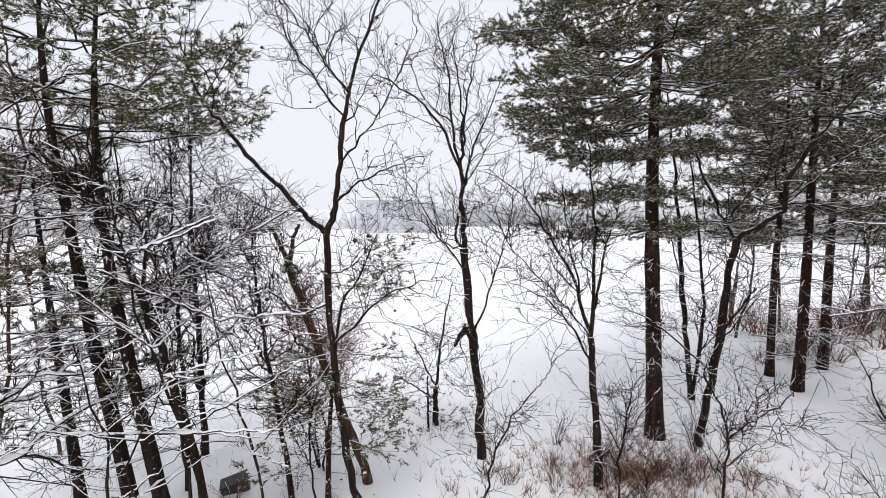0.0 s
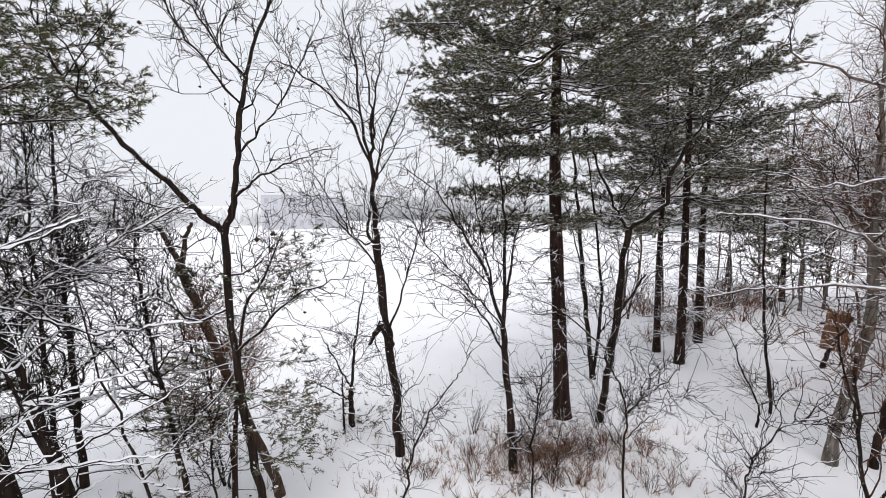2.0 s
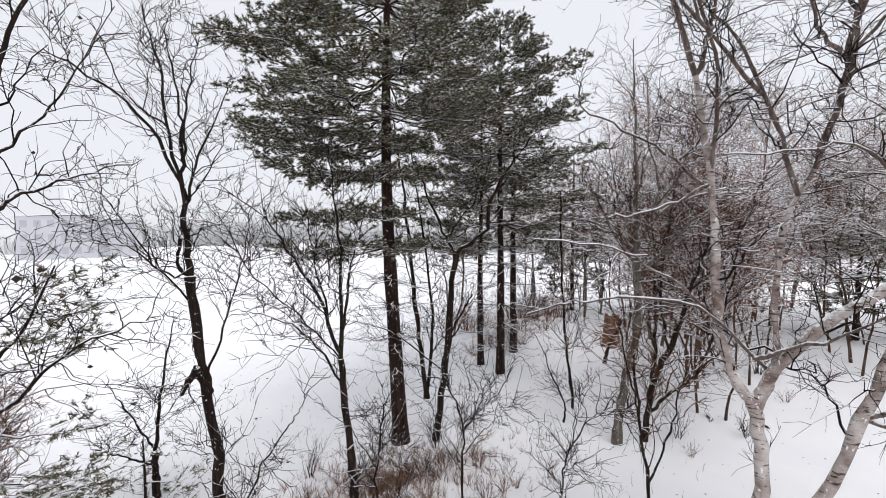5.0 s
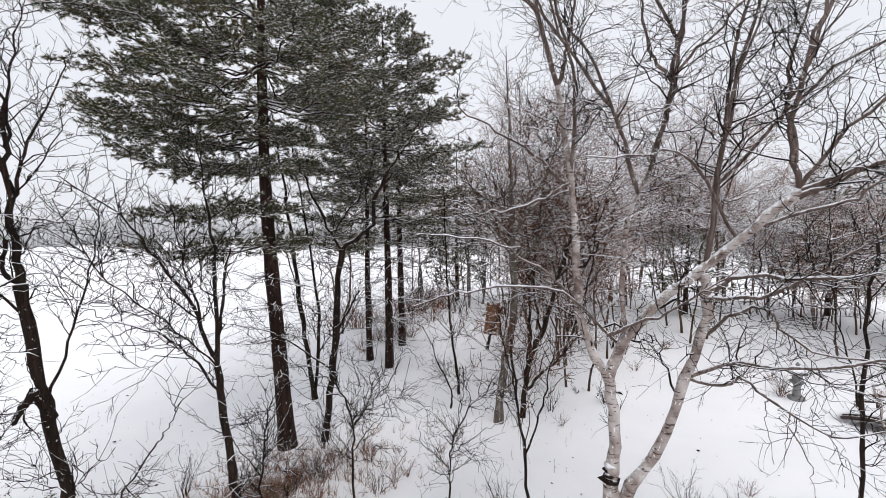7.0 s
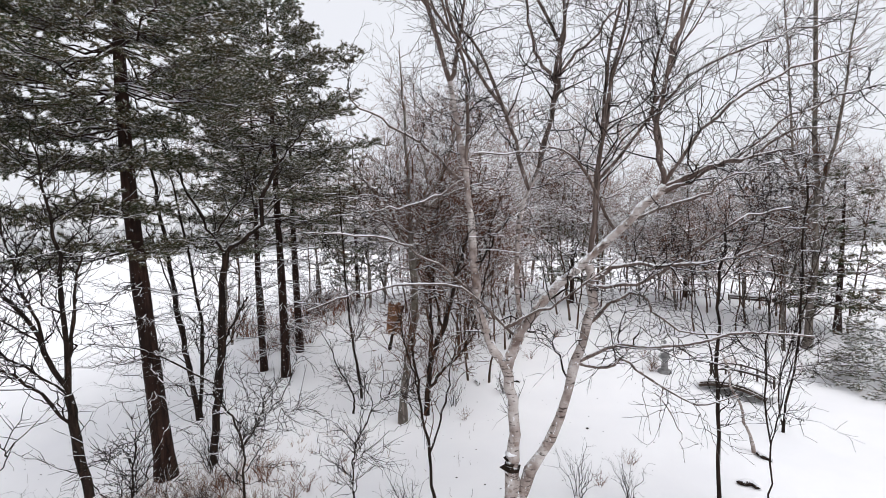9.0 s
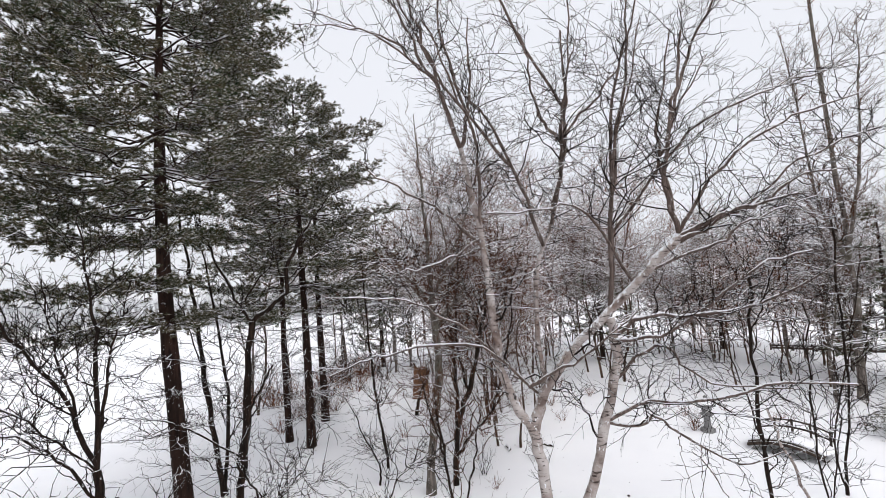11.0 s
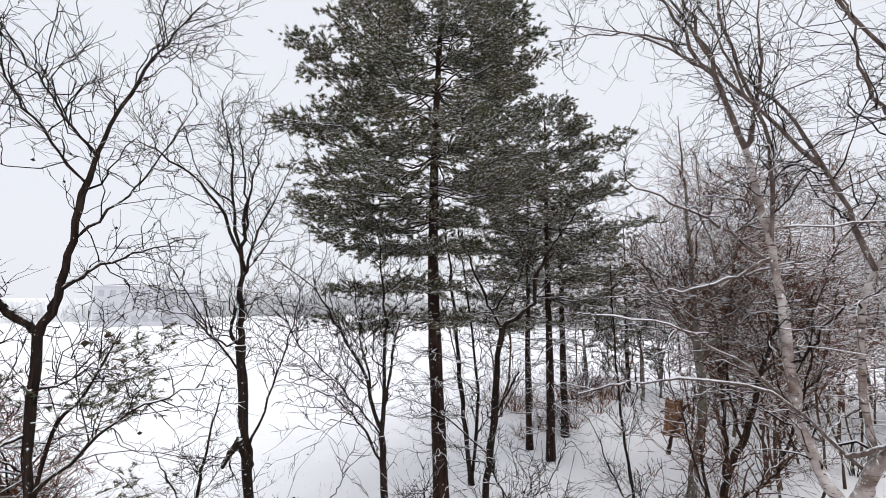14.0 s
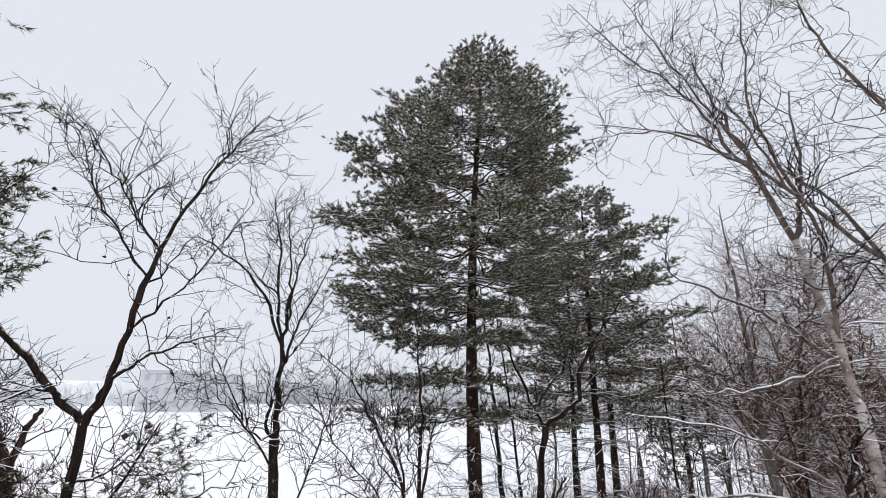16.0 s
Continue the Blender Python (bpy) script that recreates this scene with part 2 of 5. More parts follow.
def bare_tree(name, spec, seed, label, bark, twig=None, density=9.0, low=1.6, length=(0.7, 2.6), fine=1.0, snowy=1.0, up=0.16, category="tree", group="", angle=(32, 78), slim=0.4, leaves=0, dust=0.35, split=True, sides=12, girth=1.0, young=None, coat=0.0035, thick=0.95, load=0.7):
    (x, y, z), limbs = spec
    g = rnd(seed)
    root = thing(name, (x, y, z), label, category, group)
    P, R = wood(limbs, g)
    R *= girth
    P[0, 0, 2] -= 0.3
    # a flare at the foot of the trunk
    foot = P[0, :, 2] < 0.5
    R[0, foot] *= 1 + 0.35 * (1 - np.clip(P[0, foot, 2], 0, 0.5) / 0.5)
    # trunk and limbs, each with a rounded end
    tips = np.stack([P[:, -1], P[:, -1] + unit(P[:, -1] - P[:, -2]) * R[:, -1:] * 0.6], 1)
    ends = np.stack([R[:, -1], R[:, -1] * 0.05], 1)
    bits = [join([tubes(P[k:k + 1], R[k:k + 1], sides if R[k, 0] > 0.06 else 7), tubes(tips[k:k + 1], ends[k:k + 1], 7)]) for k in range(len(P))]
    if split:
        for k, bit in enumerate(bits):
            part("limb" if k else "trunk", *bit, young if young and R[k, 0] < 0.055 else bark, root)
    else:
        part("trunk", *join(bits), bark, root)
    total = np.linalg.norm(np.diff(P, axis=1), axis=2).sum()
    weight = np.where(R.mean(1) > 0.075, 0.2, np.where(R.mean(1) > 0.04, 0.45, 1.0)) * np.where(P[:, :, 2].max(1) < low, 0, 1) * np.where(R[:, 0] < 0.012, 0, 1)
    if not weight.any():
        return root
    A, RA = sprout(P, R, int(total * density * 0.55), g, (0.12, 1), length, angle, up, 0.1, 8, slim, 0.011 * thick, weight)
    keep = A[:, 0, 2] > low
    A, RA = A[keep], RA[keep]
    if not len(A):
        return root
    B, RB = sprout(A, RA, int(len(A) * 3.3 * fine), g, (0.12, 1), (0.3, 1.25), (28, 72), up * 0.5, 0.04, 6, 0.7, 0.0085 * thick)
    C, RC = sprout(B, RB, int(len(B) * 2.3 * fine), g, (0.15, 1), (0.15, 0.7), (26, 70), up * 0.3, 0.02, 4, 0.8, 0.0064 * thick)
    part("crown", *join([tubes(A, RA, 4 if split else 3), tubes(B, RB, 3), tubes(C, RC, 3)]), twig or TWIG_DARK, root, kind="stuff")
    if leaves:
        k = g.choice(len(C), leaves)
        for q in C[k, -1] - [0, 0, 0.03]:
            part("dead_leaf", *lumps(q[None], g.uniform(0.022, 0.06, 1), g, 0.8), DRY_LEAF, root)
    if snowy > 0:
        thin = R.mean(1) < 0.13
        bits = [tubes(*snow_on(A, RA, g, 0.5, coat * snowy), 4 if split else 3)]
        if thin.any():
            bits.append(tubes(*snow_on(P[thin], R[thin], g, load * snowy, 0.017 * load * snowy), 6 if split else 4))
        some = g.rand(len(B)) < dust * snowy
        bits.append(tubes(*snow_on(B[some], RB[some], g, 0.6, 0.0055), 3))
        part("snow_cover", *join(bits), SNOW, root, "thin ridge of fresh snow", kind="stuff")
    return root


def needles(at, way, g, count, length, width, droop=0.12, spread=0.5):
    """Tufts of needles: count thin blades at every place."""
    N = len(at)
    d = way[:, None] * 0.8 + g.normal(size=(N, count, 3)) * spread
    d[..., 2] -= droop
    d = unit(d)
    ln = length * g.uniform(0.6, 1.15, (N, count, 1))
    s = unit(np.cross(d, g.normal(size=(N, count, 3)))) * width
    p = at[:, None] + way[:, None] * g.uniform(-0.06, 0.03, (N, count, 1))
    V = np.stack([p - s, p + s, p + d * ln], 2).reshape(-1, 3)
    return V, np.arange(N * count * 3).reshape(-1, 3)


LUMP_V = np.array([(1, 0, 0), (0.3, 0.9, 0), (-0.8, 0.6, 0), (-0.8, -0.6, 0), (0.3, -0.9, 0), (0, 0, 0.6), (0, 0, -0.45)], float)
LUMP_F = np.array([(i, (i + 1) % 5, 5) for i in range(5)] + [((i + 1) % 5, i, 6) for i in range(5)])


def lumps(at, size, g, flat=0.5):
    N = len(at)
    a = g.uniform(0, 6.28, N)
    V = LUMP_V[None] * size[:, None, None] * g.uniform(0.6, 1.3, (N, 7, 1))
    x = V[..., 0] * np.cos(a)[:, None] - V[..., 1] * np.sin(a)[:, None]
    y = V[..., 0] * np.sin(a)[:, None] + V[..., 1] * np.cos(a)[:, None]
    V = np.stack([x, y, V[..., 2] * flat * 2], -1) + at[:, None]
    return V.reshape(-1, 3), (LUMP_F[None] + np.arange(N)[:, None, None] * 7).reshape(-1, 3)


def pine(name, x, y, foot, seed, label, height, radius, crown, dead_from=2.5, reach=None, lean=(0.0, 0.0), step=0.42, each=5, tuft=(10, 0.13, 0.009), dense=1.0, snowy=0.4, twigs=8, bark=None, dead=1.0, group="", gaps=0.0, trunk=None, split=False, fan=1.0, inner=0.34, straggle=0.0, flat=0.08, tilt=5.0):
    """A pine with whorls of limbs; reach(h, azimuth) gives the limbs' length in metres."""
    g = rnd(seed)
    root = thing(name, (x, y, foot), label, "tree", group)
    n = 26
    h = np.linspace(0, height, n)
    P = np.stack([lean[0] * h + 0.05 * np.sin(h * 0.5 + seed), lean[1] * h + 0.05 * np.cos(h * 0.4), h], 1)
    if trunk is not None:
        P = spline(trunk, n)
        h = P[:, 2]
        height = h[-1]
    R = radius * (1 - h / height) ** 0.8 * 0.96 + 0.012
    R = R * (1 + 0.3 * np.exp(-h / 0.35)) * (1 + 0.045 * g.normal(size=n))
    P[0, 2] -= 0.3
    part("trunk", *tubes(P[None], R[None], 14), bark or BARK_PINE, root)
    # limbs in whorls
    base, way, ln, live = [], [], [], []
    z = dead_from
    while z < height - 0.25:
        turn = g.uniform(0, 6.28)
        for k in range(each):
            az = turn + k * 6.283 / each + g.uniform(-0.4, 0.4)
            hz = z + g.uniform(-flat, flat)
            u = hz / height
            L = reach(hz, az) * g.uniform(0.72, 1.1)
            ok = hz > crown or (hz > crown - 2.0 and g.rand() < straggle)
            if ok and g.rand() < gaps:
                continue
            if not ok and g.rand() > dead:
                continue
            if not ok:
                L *= g.uniform(0.4, 0.85)
            e = np.radians(-3 + 25 * max(0, u - 0.6) / 0.4 + g.uniform(-tilt, tilt)) if ok else np.radians(g.uniform(-16, 6))
            j = min(n - 1.001, np.interp(hz, h, np.arange(n)))
            p = P[int(j)] * (1 - j % 1) + P[int(j) + 1] * (j % 1)
            base.append(p)
            way.append((np.cos(az) * np.cos(e), np.sin(az) * np.cos(e), np.sin(e)))
            ln.append(max(L, 0.15))
            live.append(ok)
        z += step * g.uniform(0.8, 1.2)
    base, way, ln, live = np.array(base), np.array(way), np.array(ln), np.array(live)
    s = np.linspace(0, 1, 8)
    Q = base[:, None] + way[:, None] * (ln[:, None] * s)[..., None]
    Q[..., 2] += ln[:, None] * (0.05 * s ** 2.5 - 0.04 * np.sin(s * 3.14))
    Q[:, 1:] += g.normal(size=(len(Q), 7, 3)) * 0.022 * ln[:, None, None]
    r0 = np.minimum(0.008 + 0.006 * ln, 0.04) * np.where(live, 1, 0.75)
    RQ = r0[:, None] * (1 - 0.8 * s)
    A, RA = sprout(Q[live], RQ[live], int(ln[live].sum() * twigs * dense), g, (inner, 1.0), (0.7 * fan, 1.5 * fan), (32, 70), 0.03, 0.06, 4, 0.6, 0.004, shrink=0.62, flat=True)
    bits = [tubes(Q, RQ, 5), tubes(A, RA, 3)]
    if (~live).any():
        D, RD = sprout(Q[~live], RQ[~live], int(ln[~live].sum() * 8), g, (0.2, 1), (0.2, 0.7), (30, 70), 0.0, -0.05, 4, 0.6, 0.004)
        bits.append(tubes(D, RD, 3))
    if split:
        for k in range(len(Q)):
            part("limb", *tubes(Q[k:k + 1], RQ[k:k + 1], 5), bark or BARK_PINE, root)
        bits = bits[1:]
    part("branchwood", *join(bits), bark or BARK_PINE, root, kind="stuff")
    B, RB = sprout(A, RA, int(len(A) * 2.5), g, (0.2, 1.0), (0.14, 0.42), (25, 60), 0.06, 0.1, 3, 0.8, 0.003, flat=True)
    who = np.concatenate([np.arange(len(B)), np.arange(len(B))])
    t = np.concatenate([np.full(len(B), 1.0), g.uniform(0.35, 0.8, len(B))])
    at, T, _ = sample(B, RB, who, t)
    at2, T2, _ = sample(A, RA, np.arange(len(A)), np.full(len(A), 1.0))
    at, T = np.vstack([at, at2]), np.vstack([T, T2])
    part("crown", *needles(at, T, g, *tuft), NEEDLE, root, "dark green needles dusted with snow", smooth=False, kind="stuff")
    k = g.rand(len(at)) < snowy
    part("snow_cover", *lumps(at[k] + [0, 0, 0.03], g.uniform(0.022, 0.06, k.sum()) * (tuft[1] / 0.13), g, 0.32), SNOW, root, "small clumps of fresh snow on the needles", kind="stuff")
    some = g.rand(len(Q)) < 0.6
    part("limb_snow", *tubes(*snow_on(Q[some], RQ[some], g, 0.6, 0.008), 5), SNOW, root, "thin ridge of fresh snow", kind="stuff")
    return root


def shrub(name, x, y, seed, label, stems=9, height=1.1, spread=0.7, mat=None, r=0.011, fine=1.0, snowy=0.5, category="shrub", group=""):
    """Thin stems that fan out of one root."""
    g = rnd(seed)
    root = thing(name, (x, y, lie_of_land(x, y)), label, category, group)
    a = g.uniform(0, 6.28, stems)
    out = g.uniform(0.15, 1, stems) * spread
    hh = height * g.uniform(0.55, 1.1, stems)
    s = np.linspace(0, 1, 7)
    P = np.zeros((stems, 7, 3))
    P[..., 0] = np.cos(a)[:, None] * (0.08 + out[:, None] * s ** 1.3)
    P[..., 1] = np.sin(a)[:, None] * (0.08 + out[:, None] * s ** 1.3)
    P[..., 2] = hh[:, None] * (s - 0.12 * s ** 3) - 0.05
    P[:, 1:] += g.normal(size=(stems, 6, 3)) * 0.025 * height
    R = r * (1 - 0.7 * s)[None] * g.uniform(0.6, 1.2, (stems, 1))
    A, RA = sprout(P, R, int(stems * 5 * fine), g, (0.25, 1), (0.2 * height, 0.6 * height), (25, 60), 0.2, 0.05, 4, 0.7, 0.003)
    B, RB = sprout(A, RA, int(len(A) * 2.5 * fine), g, (0.2, 1), (0.08 * height, 0.3 * height), (25, 60), 0.15, 0.0, 3, 0.8, 0.0028)
    part("brushwood", *join([tubes(P, R, 5), tubes(A, RA, 4), tubes(B, RB, 3)]), mat or TWIG_BROWN, root, kind="stuff")
    if snowy:
        k = g.rand(len(A)) < snowy
        part("snow_cover", *join([tubes(*snow_on(A[k], RA[k], g, 0.6, 0.005), 4), tubes(*snow_on(P, R, g, 0.6, 0.004), 4)]), SNOW, root, "thin ridge of fresh snow", kind="stuff")
    return root


def random_limbs(g, height, stems, lean=0.12, r=0.07, forks=4):
    """Limbs of a wild tree of a few rising stems."""
    limbs = []
    for k in range(stems):
        a = g.uniform(0, 6.28)
        out = g.uniform(0.3, 1.0) * lean * height
        top = height * g.uniform(0.7, 1.0)
        p = [np.array((np.cos(a) * 0.1 + np.cos(a) * out * s ** 1.4, np.sin(a) * 0.1 + np.sin(a) * out * s ** 1.4, top * s - 0.15 * (s == 0))) + g.normal(size=3) * 0.12 * (s > 0) for s in (0, 0.25, 0.5, 0.75, 1.0)]
        rr = r * g.uniform(0.7, 1.2)
        limbs.append((rr, rr * 0.25, *p))
        for j in range(forks):
            q = p[1 + j % 3] * 0.6 + p[2 + j % 3] * 0.4
            b = g.uniform(0, 6.28)
            ln = height * g.uniform(0.18, 0.4)
            rise = g.uniform(0.05, 0.75)
            e = [q + np.array((np.cos(b) * ln * s * 0.8, np.sin(b) * ln * s * 0.8, ln * s * rise)) for s in (0, 0.35, 0.7, 1.0)]
            limbs.append((rr * 0.5, 0.01, *e))
    return limbs


# ---- limbs of the trees: foot, then radius at both ends and the line of each limb ----
TREE_A = ((-1.40, 9.20, 0.00), [
    (0.122, 0.0863, (-0.00, 0.00, -0.19), (-0.37, -0.06, 1.70), (-0.59, -0.10, 3.96), (-0.64, -0.11, 6.04)),
    (0.0863, 0.0507, (-0.64, -0.11, 6.04), (-1.11, -0.30, 6.59), (-1.73, -0.52, 7.30), (-2.31, -0.73, 8.06)),
    (0.0507, 0.0122, (-2.31, -0.73, 8.06), (-2.75, -0.76, 8.68), (-2.84, -1.03, 9.43)),
    (0.101, 0.0558, (-0.64, -0.11, 6.04), (-0.44, -0.07, 6.72), (-0.29, -0.04, 7.81), (-0.14, -0.02, 8.87)),
    (0.0507, 0.0101, (-0.14, -0.02, 8.87), (0.14, 0.14, 9.85), (0.48, 0.30, 10.76), (0.77, 0.46, 11.46), (1.21, 0.64, 12.29)),
    (0.0355, 0.0101, (-0.14, -0.02, 8.82), (-0.56, -0.30, 9.40), (-0.96, -0.58, 9.98), (-1.28, -0.85, 10.50)),
    (0.0507, 0.0122, (-0.42, -0.07, 6.72), (0.07, 0.29, 7.14), (0.71, 0.69, 7.46), (1.48, 1.11, 7.83)),
    (0.0355, 0.0101, (-0.30, -0.05, 7.50), (0.21, 0.25, 8.24), (0.63, 0.54, 9.02), (1.19, 0.85, 10.34)),
    (0.0457, 0.0122, (-0.56, -0.10, 3.73), (0.12, -0.25, 4.45), (0.80, -0.39, 4.98), (1.65, -0.51, 5.17)),
    (0.0406, 0.0101, (-0.62, -0.11, 4.65), (-1.12, -0.47, 4.52), (-1.50, -0.82, 5.01), (-1.85, -1.16, 4.98)),
    (0.0304, 0.00812, (-0.62, -0.11, 5.21), (-0.17, 0.23, 5.39), (0.18, 0.55, 5.81)),
    (0.0304, 0.0101, (-1.11, -0.30, 6.59), (-1.59, -0.46, 6.53), (-2.16, -0.74, 6.93), (-2.53, -0.97, 6.92)),
    (0.0355, 0.0101, (-0.22, -0.03, 8.35), (-0.72, -0.30, 9.00), (-1.13, -0.54, 9.61), (-1.24, -0.74, 10.01)),
])
TREE_B = ((1.31, 11.47, 0.00), [
    (0.142, 0.122, (-0.00, 0.00, -0.05), (-0.11, 0.02, 1.75), (-0.29, 0.04, 3.80), (-0.47, 0.06, 5.53)),
    (0.0913, 0.0406, (-0.47, 0.06, 5.53), (-0.53, 0.07, 7.06), (-0.53, 0.07, 8.62)),
    (0.0355, 0.0101, (-0.53, 0.07, 8.62), (-0.62, 0.08, 9.75), (-0.78, 0.10, 10.67)),
    (0.0507, 0.0122, (-0.50, 0.06, 7.06), (-0.78, -0.01, 8.67), (-0.86, -0.11, 9.83), (-1.12, -0.17, 10.83)),
    (0.0507, 0.0142, (-0.53, 0.07, 7.47), (-1.19, 0.03, 8.82), (-2.13, 0.02, 9.60), (-2.66, -0.04, 9.85)),
    (0.0457, 0.0122, (-0.51, 0.06, 7.06), (-0.14, 0.23, 8.31), (0.45, 0.39, 9.71)),
    (0.0406, 0.0101, (-0.53, 0.07, 8.01), (-0.36, 0.36, 9.56), (-0.06, 0.65, 10.86)),
    (0.0507, 0.0406, (-0.47, 0.06, 5.53), (-0.69, -0.02, 5.81), (-0.61, -0.13, 6.37)),
    (0.0355, 0.0122, (-0.23, 0.03, 3.23), (0.23, 0.12, 4.51), (0.59, 0.24, 5.79), (0.93, 0.34, 7.21)),
    (0.1, 0.09, (-0.16, 0.02, 2.95), (-0.34, -0.08, 3.35), (-0.42, -0.16, 3.58)),
    (0.1, 0.06, (-0.4, -0.13, 3.6), (-0.58, -0.1, 3.3), (-0.72, -0.13, 3.05)),
    (0.0304, 0.00812, (-0.47, 0.06, 5.53), (-1.06, -0.09, 5.81), (-1.60, -0.24, 6.78), (-2.11, -0.40, 7.44)),
    (0.0304, 0.0101, (-0.40, 0.05, 4.84), (-1.33, -0.27, 6.10), (-2.11, -0.61, 6.38)),
    (0.0304, 0.00812, (-0.78, -0.01, 8.67), (-1.45, -0.09, 9.18), (-1.84, -0.31, 10.15)),
])
TREE_D = ((3.96, 10.11, 0.00), [
    (0.133, 0.102, (-0.00, -0.00, -0.04), (-0.13, 0.05, 1.70), (-0.27, 0.10, 3.58)),
    (0.0714, 0.0122, (-0.27, 0.10, 3.58), (-0.23, 0.08, 5.15), (-0.27, 0.10, 6.43), (-0.36, 0.13, 7.43), (-0.42, 0.15, 8.29)),
    (0.0612, 0.0122, (-0.28, 0.10, 3.71), (-0.68, 0.08, 4.90), (-1.26, 0.13, 5.92), (-1.72, 0.14, 6.67), (-2.60, 0.29, 7.44)),
    (0.051, 0.0122, (-0.26, 0.09, 3.91), (0.02, 0.21, 5.52), (0.45, 0.26, 6.93)),
    (0.0408, 0.0122, (-0.26, 0.09, 3.04), (-0.92, 0.05, 4.12), (-1.58, -0.00, 4.65), (-2.23, -0.05, 4.92)),
    (0.0357, 0.0102, (-0.55, 0.09, 4.54), (-0.86, -0.01, 5.93), (-1.08, -0.26, 7.04)),
    (0.0306, 0.0102, (-0.27, 0.10, 3.58), (-1.12, 0.08, 4.63), (-2.09, 0.11, 5.66), (-2.75, 0.03, 7.05)),
])
TREE_C = ((7.32, 12.13, 0.00), [
    (0.166, 0.145, (0.01, 0.00, -0.03), (0.22, -0.19, 1.67), (0.33, -0.32, 3.13), (0.40, -0.42, 4.68), (0.51, -0.53, 5.74)),
    (0.114, 0.0724, (0.51, -0.53, 5.74), (0.89, -0.91, 6.12), (1.14, -1.21, 6.48), (1.12, -1.34, 7.23), (1.41, -1.68, 8.06)),
    (0.0517, 0.0145, (1.41, -1.68, 8.06), (1.80, -1.95, 8.72), (2.06, -2.63, 9.40)),
    (0.0724, 0.031, (0.51, -0.53, 5.74), (0.27, -0.28, 6.33), (-0.19, 0.09, 7.70), (-0.47, 0.35, 8.50)),
    (0.0414, 0.0124, (0.29, -0.30, 6.27), (0.64, -0.78, 6.91), (0.88, -1.09, 7.60), (0.62, -1.08, 8.56)),
    (0.0517, 0.0414, (0.33, -0.32, 3.13), (0.50, -0.70, 3.90), (0.69, -1.09, 4.56)),
    (0.0517, 0.0124, (0.25, -0.24, 2.11), (-0.86, 0.23, 3.14), (-1.57, 0.46, 3.57), (-2.30, 0.70, 3.84)),
    (0.0362, 0.0103, (1.14, -1.23, 6.63), (1.93, -1.74, 7.54), (2.46, -2.35, 8.10)),
])
TREE_E = ((8.88, 15.13, 0.00), [
    (0.113, 0.0923, (0.00, -0.00, -0.04), (-0.24, 0.14, 2.04), (-0.45, 0.24, 4.61)),
    (0.0923, 0.0123, (-0.45, 0.24, 4.61), (-0.66, 0.36, 7.12), (-0.89, 0.48, 9.23), (-1.05, 0.56, 11.30)),
    (0.082, 0.0123, (-0.02, 0.01, 0.16), (0.17, -0.10, 2.90), (-0.00, -0.01, 5.40), (-0.33, 0.17, 8.06), (-0.55, 0.29, 10.12)),
    (0.0308, 0.0103, (-0.39, 0.21, 3.84), (-1.05, 0.28, 6.35), (-1.42, 0.20, 7.30)),
])
PINE_FAR_A = ((13.02, 17.17, 0.00), [
    (0.194, 0.116, (0.00, -0.00, -0.05), (-0.10, -0.01, 2.50), (-0.23, -0.05, 5.63), (-0.38, -0.08, 9.31)),
])
PINE_FAR_B = ((12.85, 15.57, 0.00), [
    (0.224, 0.142, (-0.00, -0.00, -0.08), (-0.04, -0.06, 2.33), (-0.09, -0.18, 5.77), (-0.12, -0.30, 9.80), (-0.12, -0.44, 13.21), (-0.05, -0.64, 16.74)),
])
PINE_FAR_C = ((15.72, 17.96, 0.00), [
    (0.25, 0.15, (-0.00, 0.01, -0.06), (-0.06, -0.06, 2.69), (-0.10, -0.16, 6.18), (-0.14, -0.29, 10.40), (-0.16, -0.46, 14.48)),
])
STEM_SMALL = ((0.06, 13.26, 0.00), [
    (0.122, 0.0913, (-0.00, 0.00, -0.05), (-0.00, 0.00, 1.17)),
    (0.0609, 0.0142, (-0.00, 0.00, 1.17), (0.18, -0.10, 2.40), (0.30, -0.19, 3.43), (0.51, -0.29, 4.43)),
    (0.0457, 0.0122, (0.02, 0.00, 1.17), (-0.41, 0.15, 1.98), (-0.82, 0.29, 2.79)),
    (0.0507, 0.0142, (-0.00, 0.00, 0.82), (-0.55, -0.26, 1.28), (-1.09, -0.52, 1.72)),
])
SAPLING_A = ((12.66, 11.35, 0.00), [
    (0.0736, 0.0315, (0.01, 0.00, -0.04), (-0.17, 0.09, 2.14), (-0.37, 0.19, 4.68), (-0.48, 0.17, 7.76)),
    (0.021, 0.00841, (-0.26, 0.12, 3.42), (0.04, -0.56, 5.52), (0.16, -0.98, 6.53)),
])
SAPLING_B = ((11.49, 10.65, 0.00), [
    (0.0416, 0.0312, (0.00, 0.00, -0.04), (-0.03, 0.01, 0.69), (-0.34, 0.31, 1.69)),
    (0.026, 0.0104, (-0.34, 0.31, 1.69), (-0.72, 0.44, 2.73), (-1.27, 0.79, 3.36)),
    (0.026, 0.0104, (-0.03, 0.01, 0.69), (0.14, -0.67, 1.20)),
])
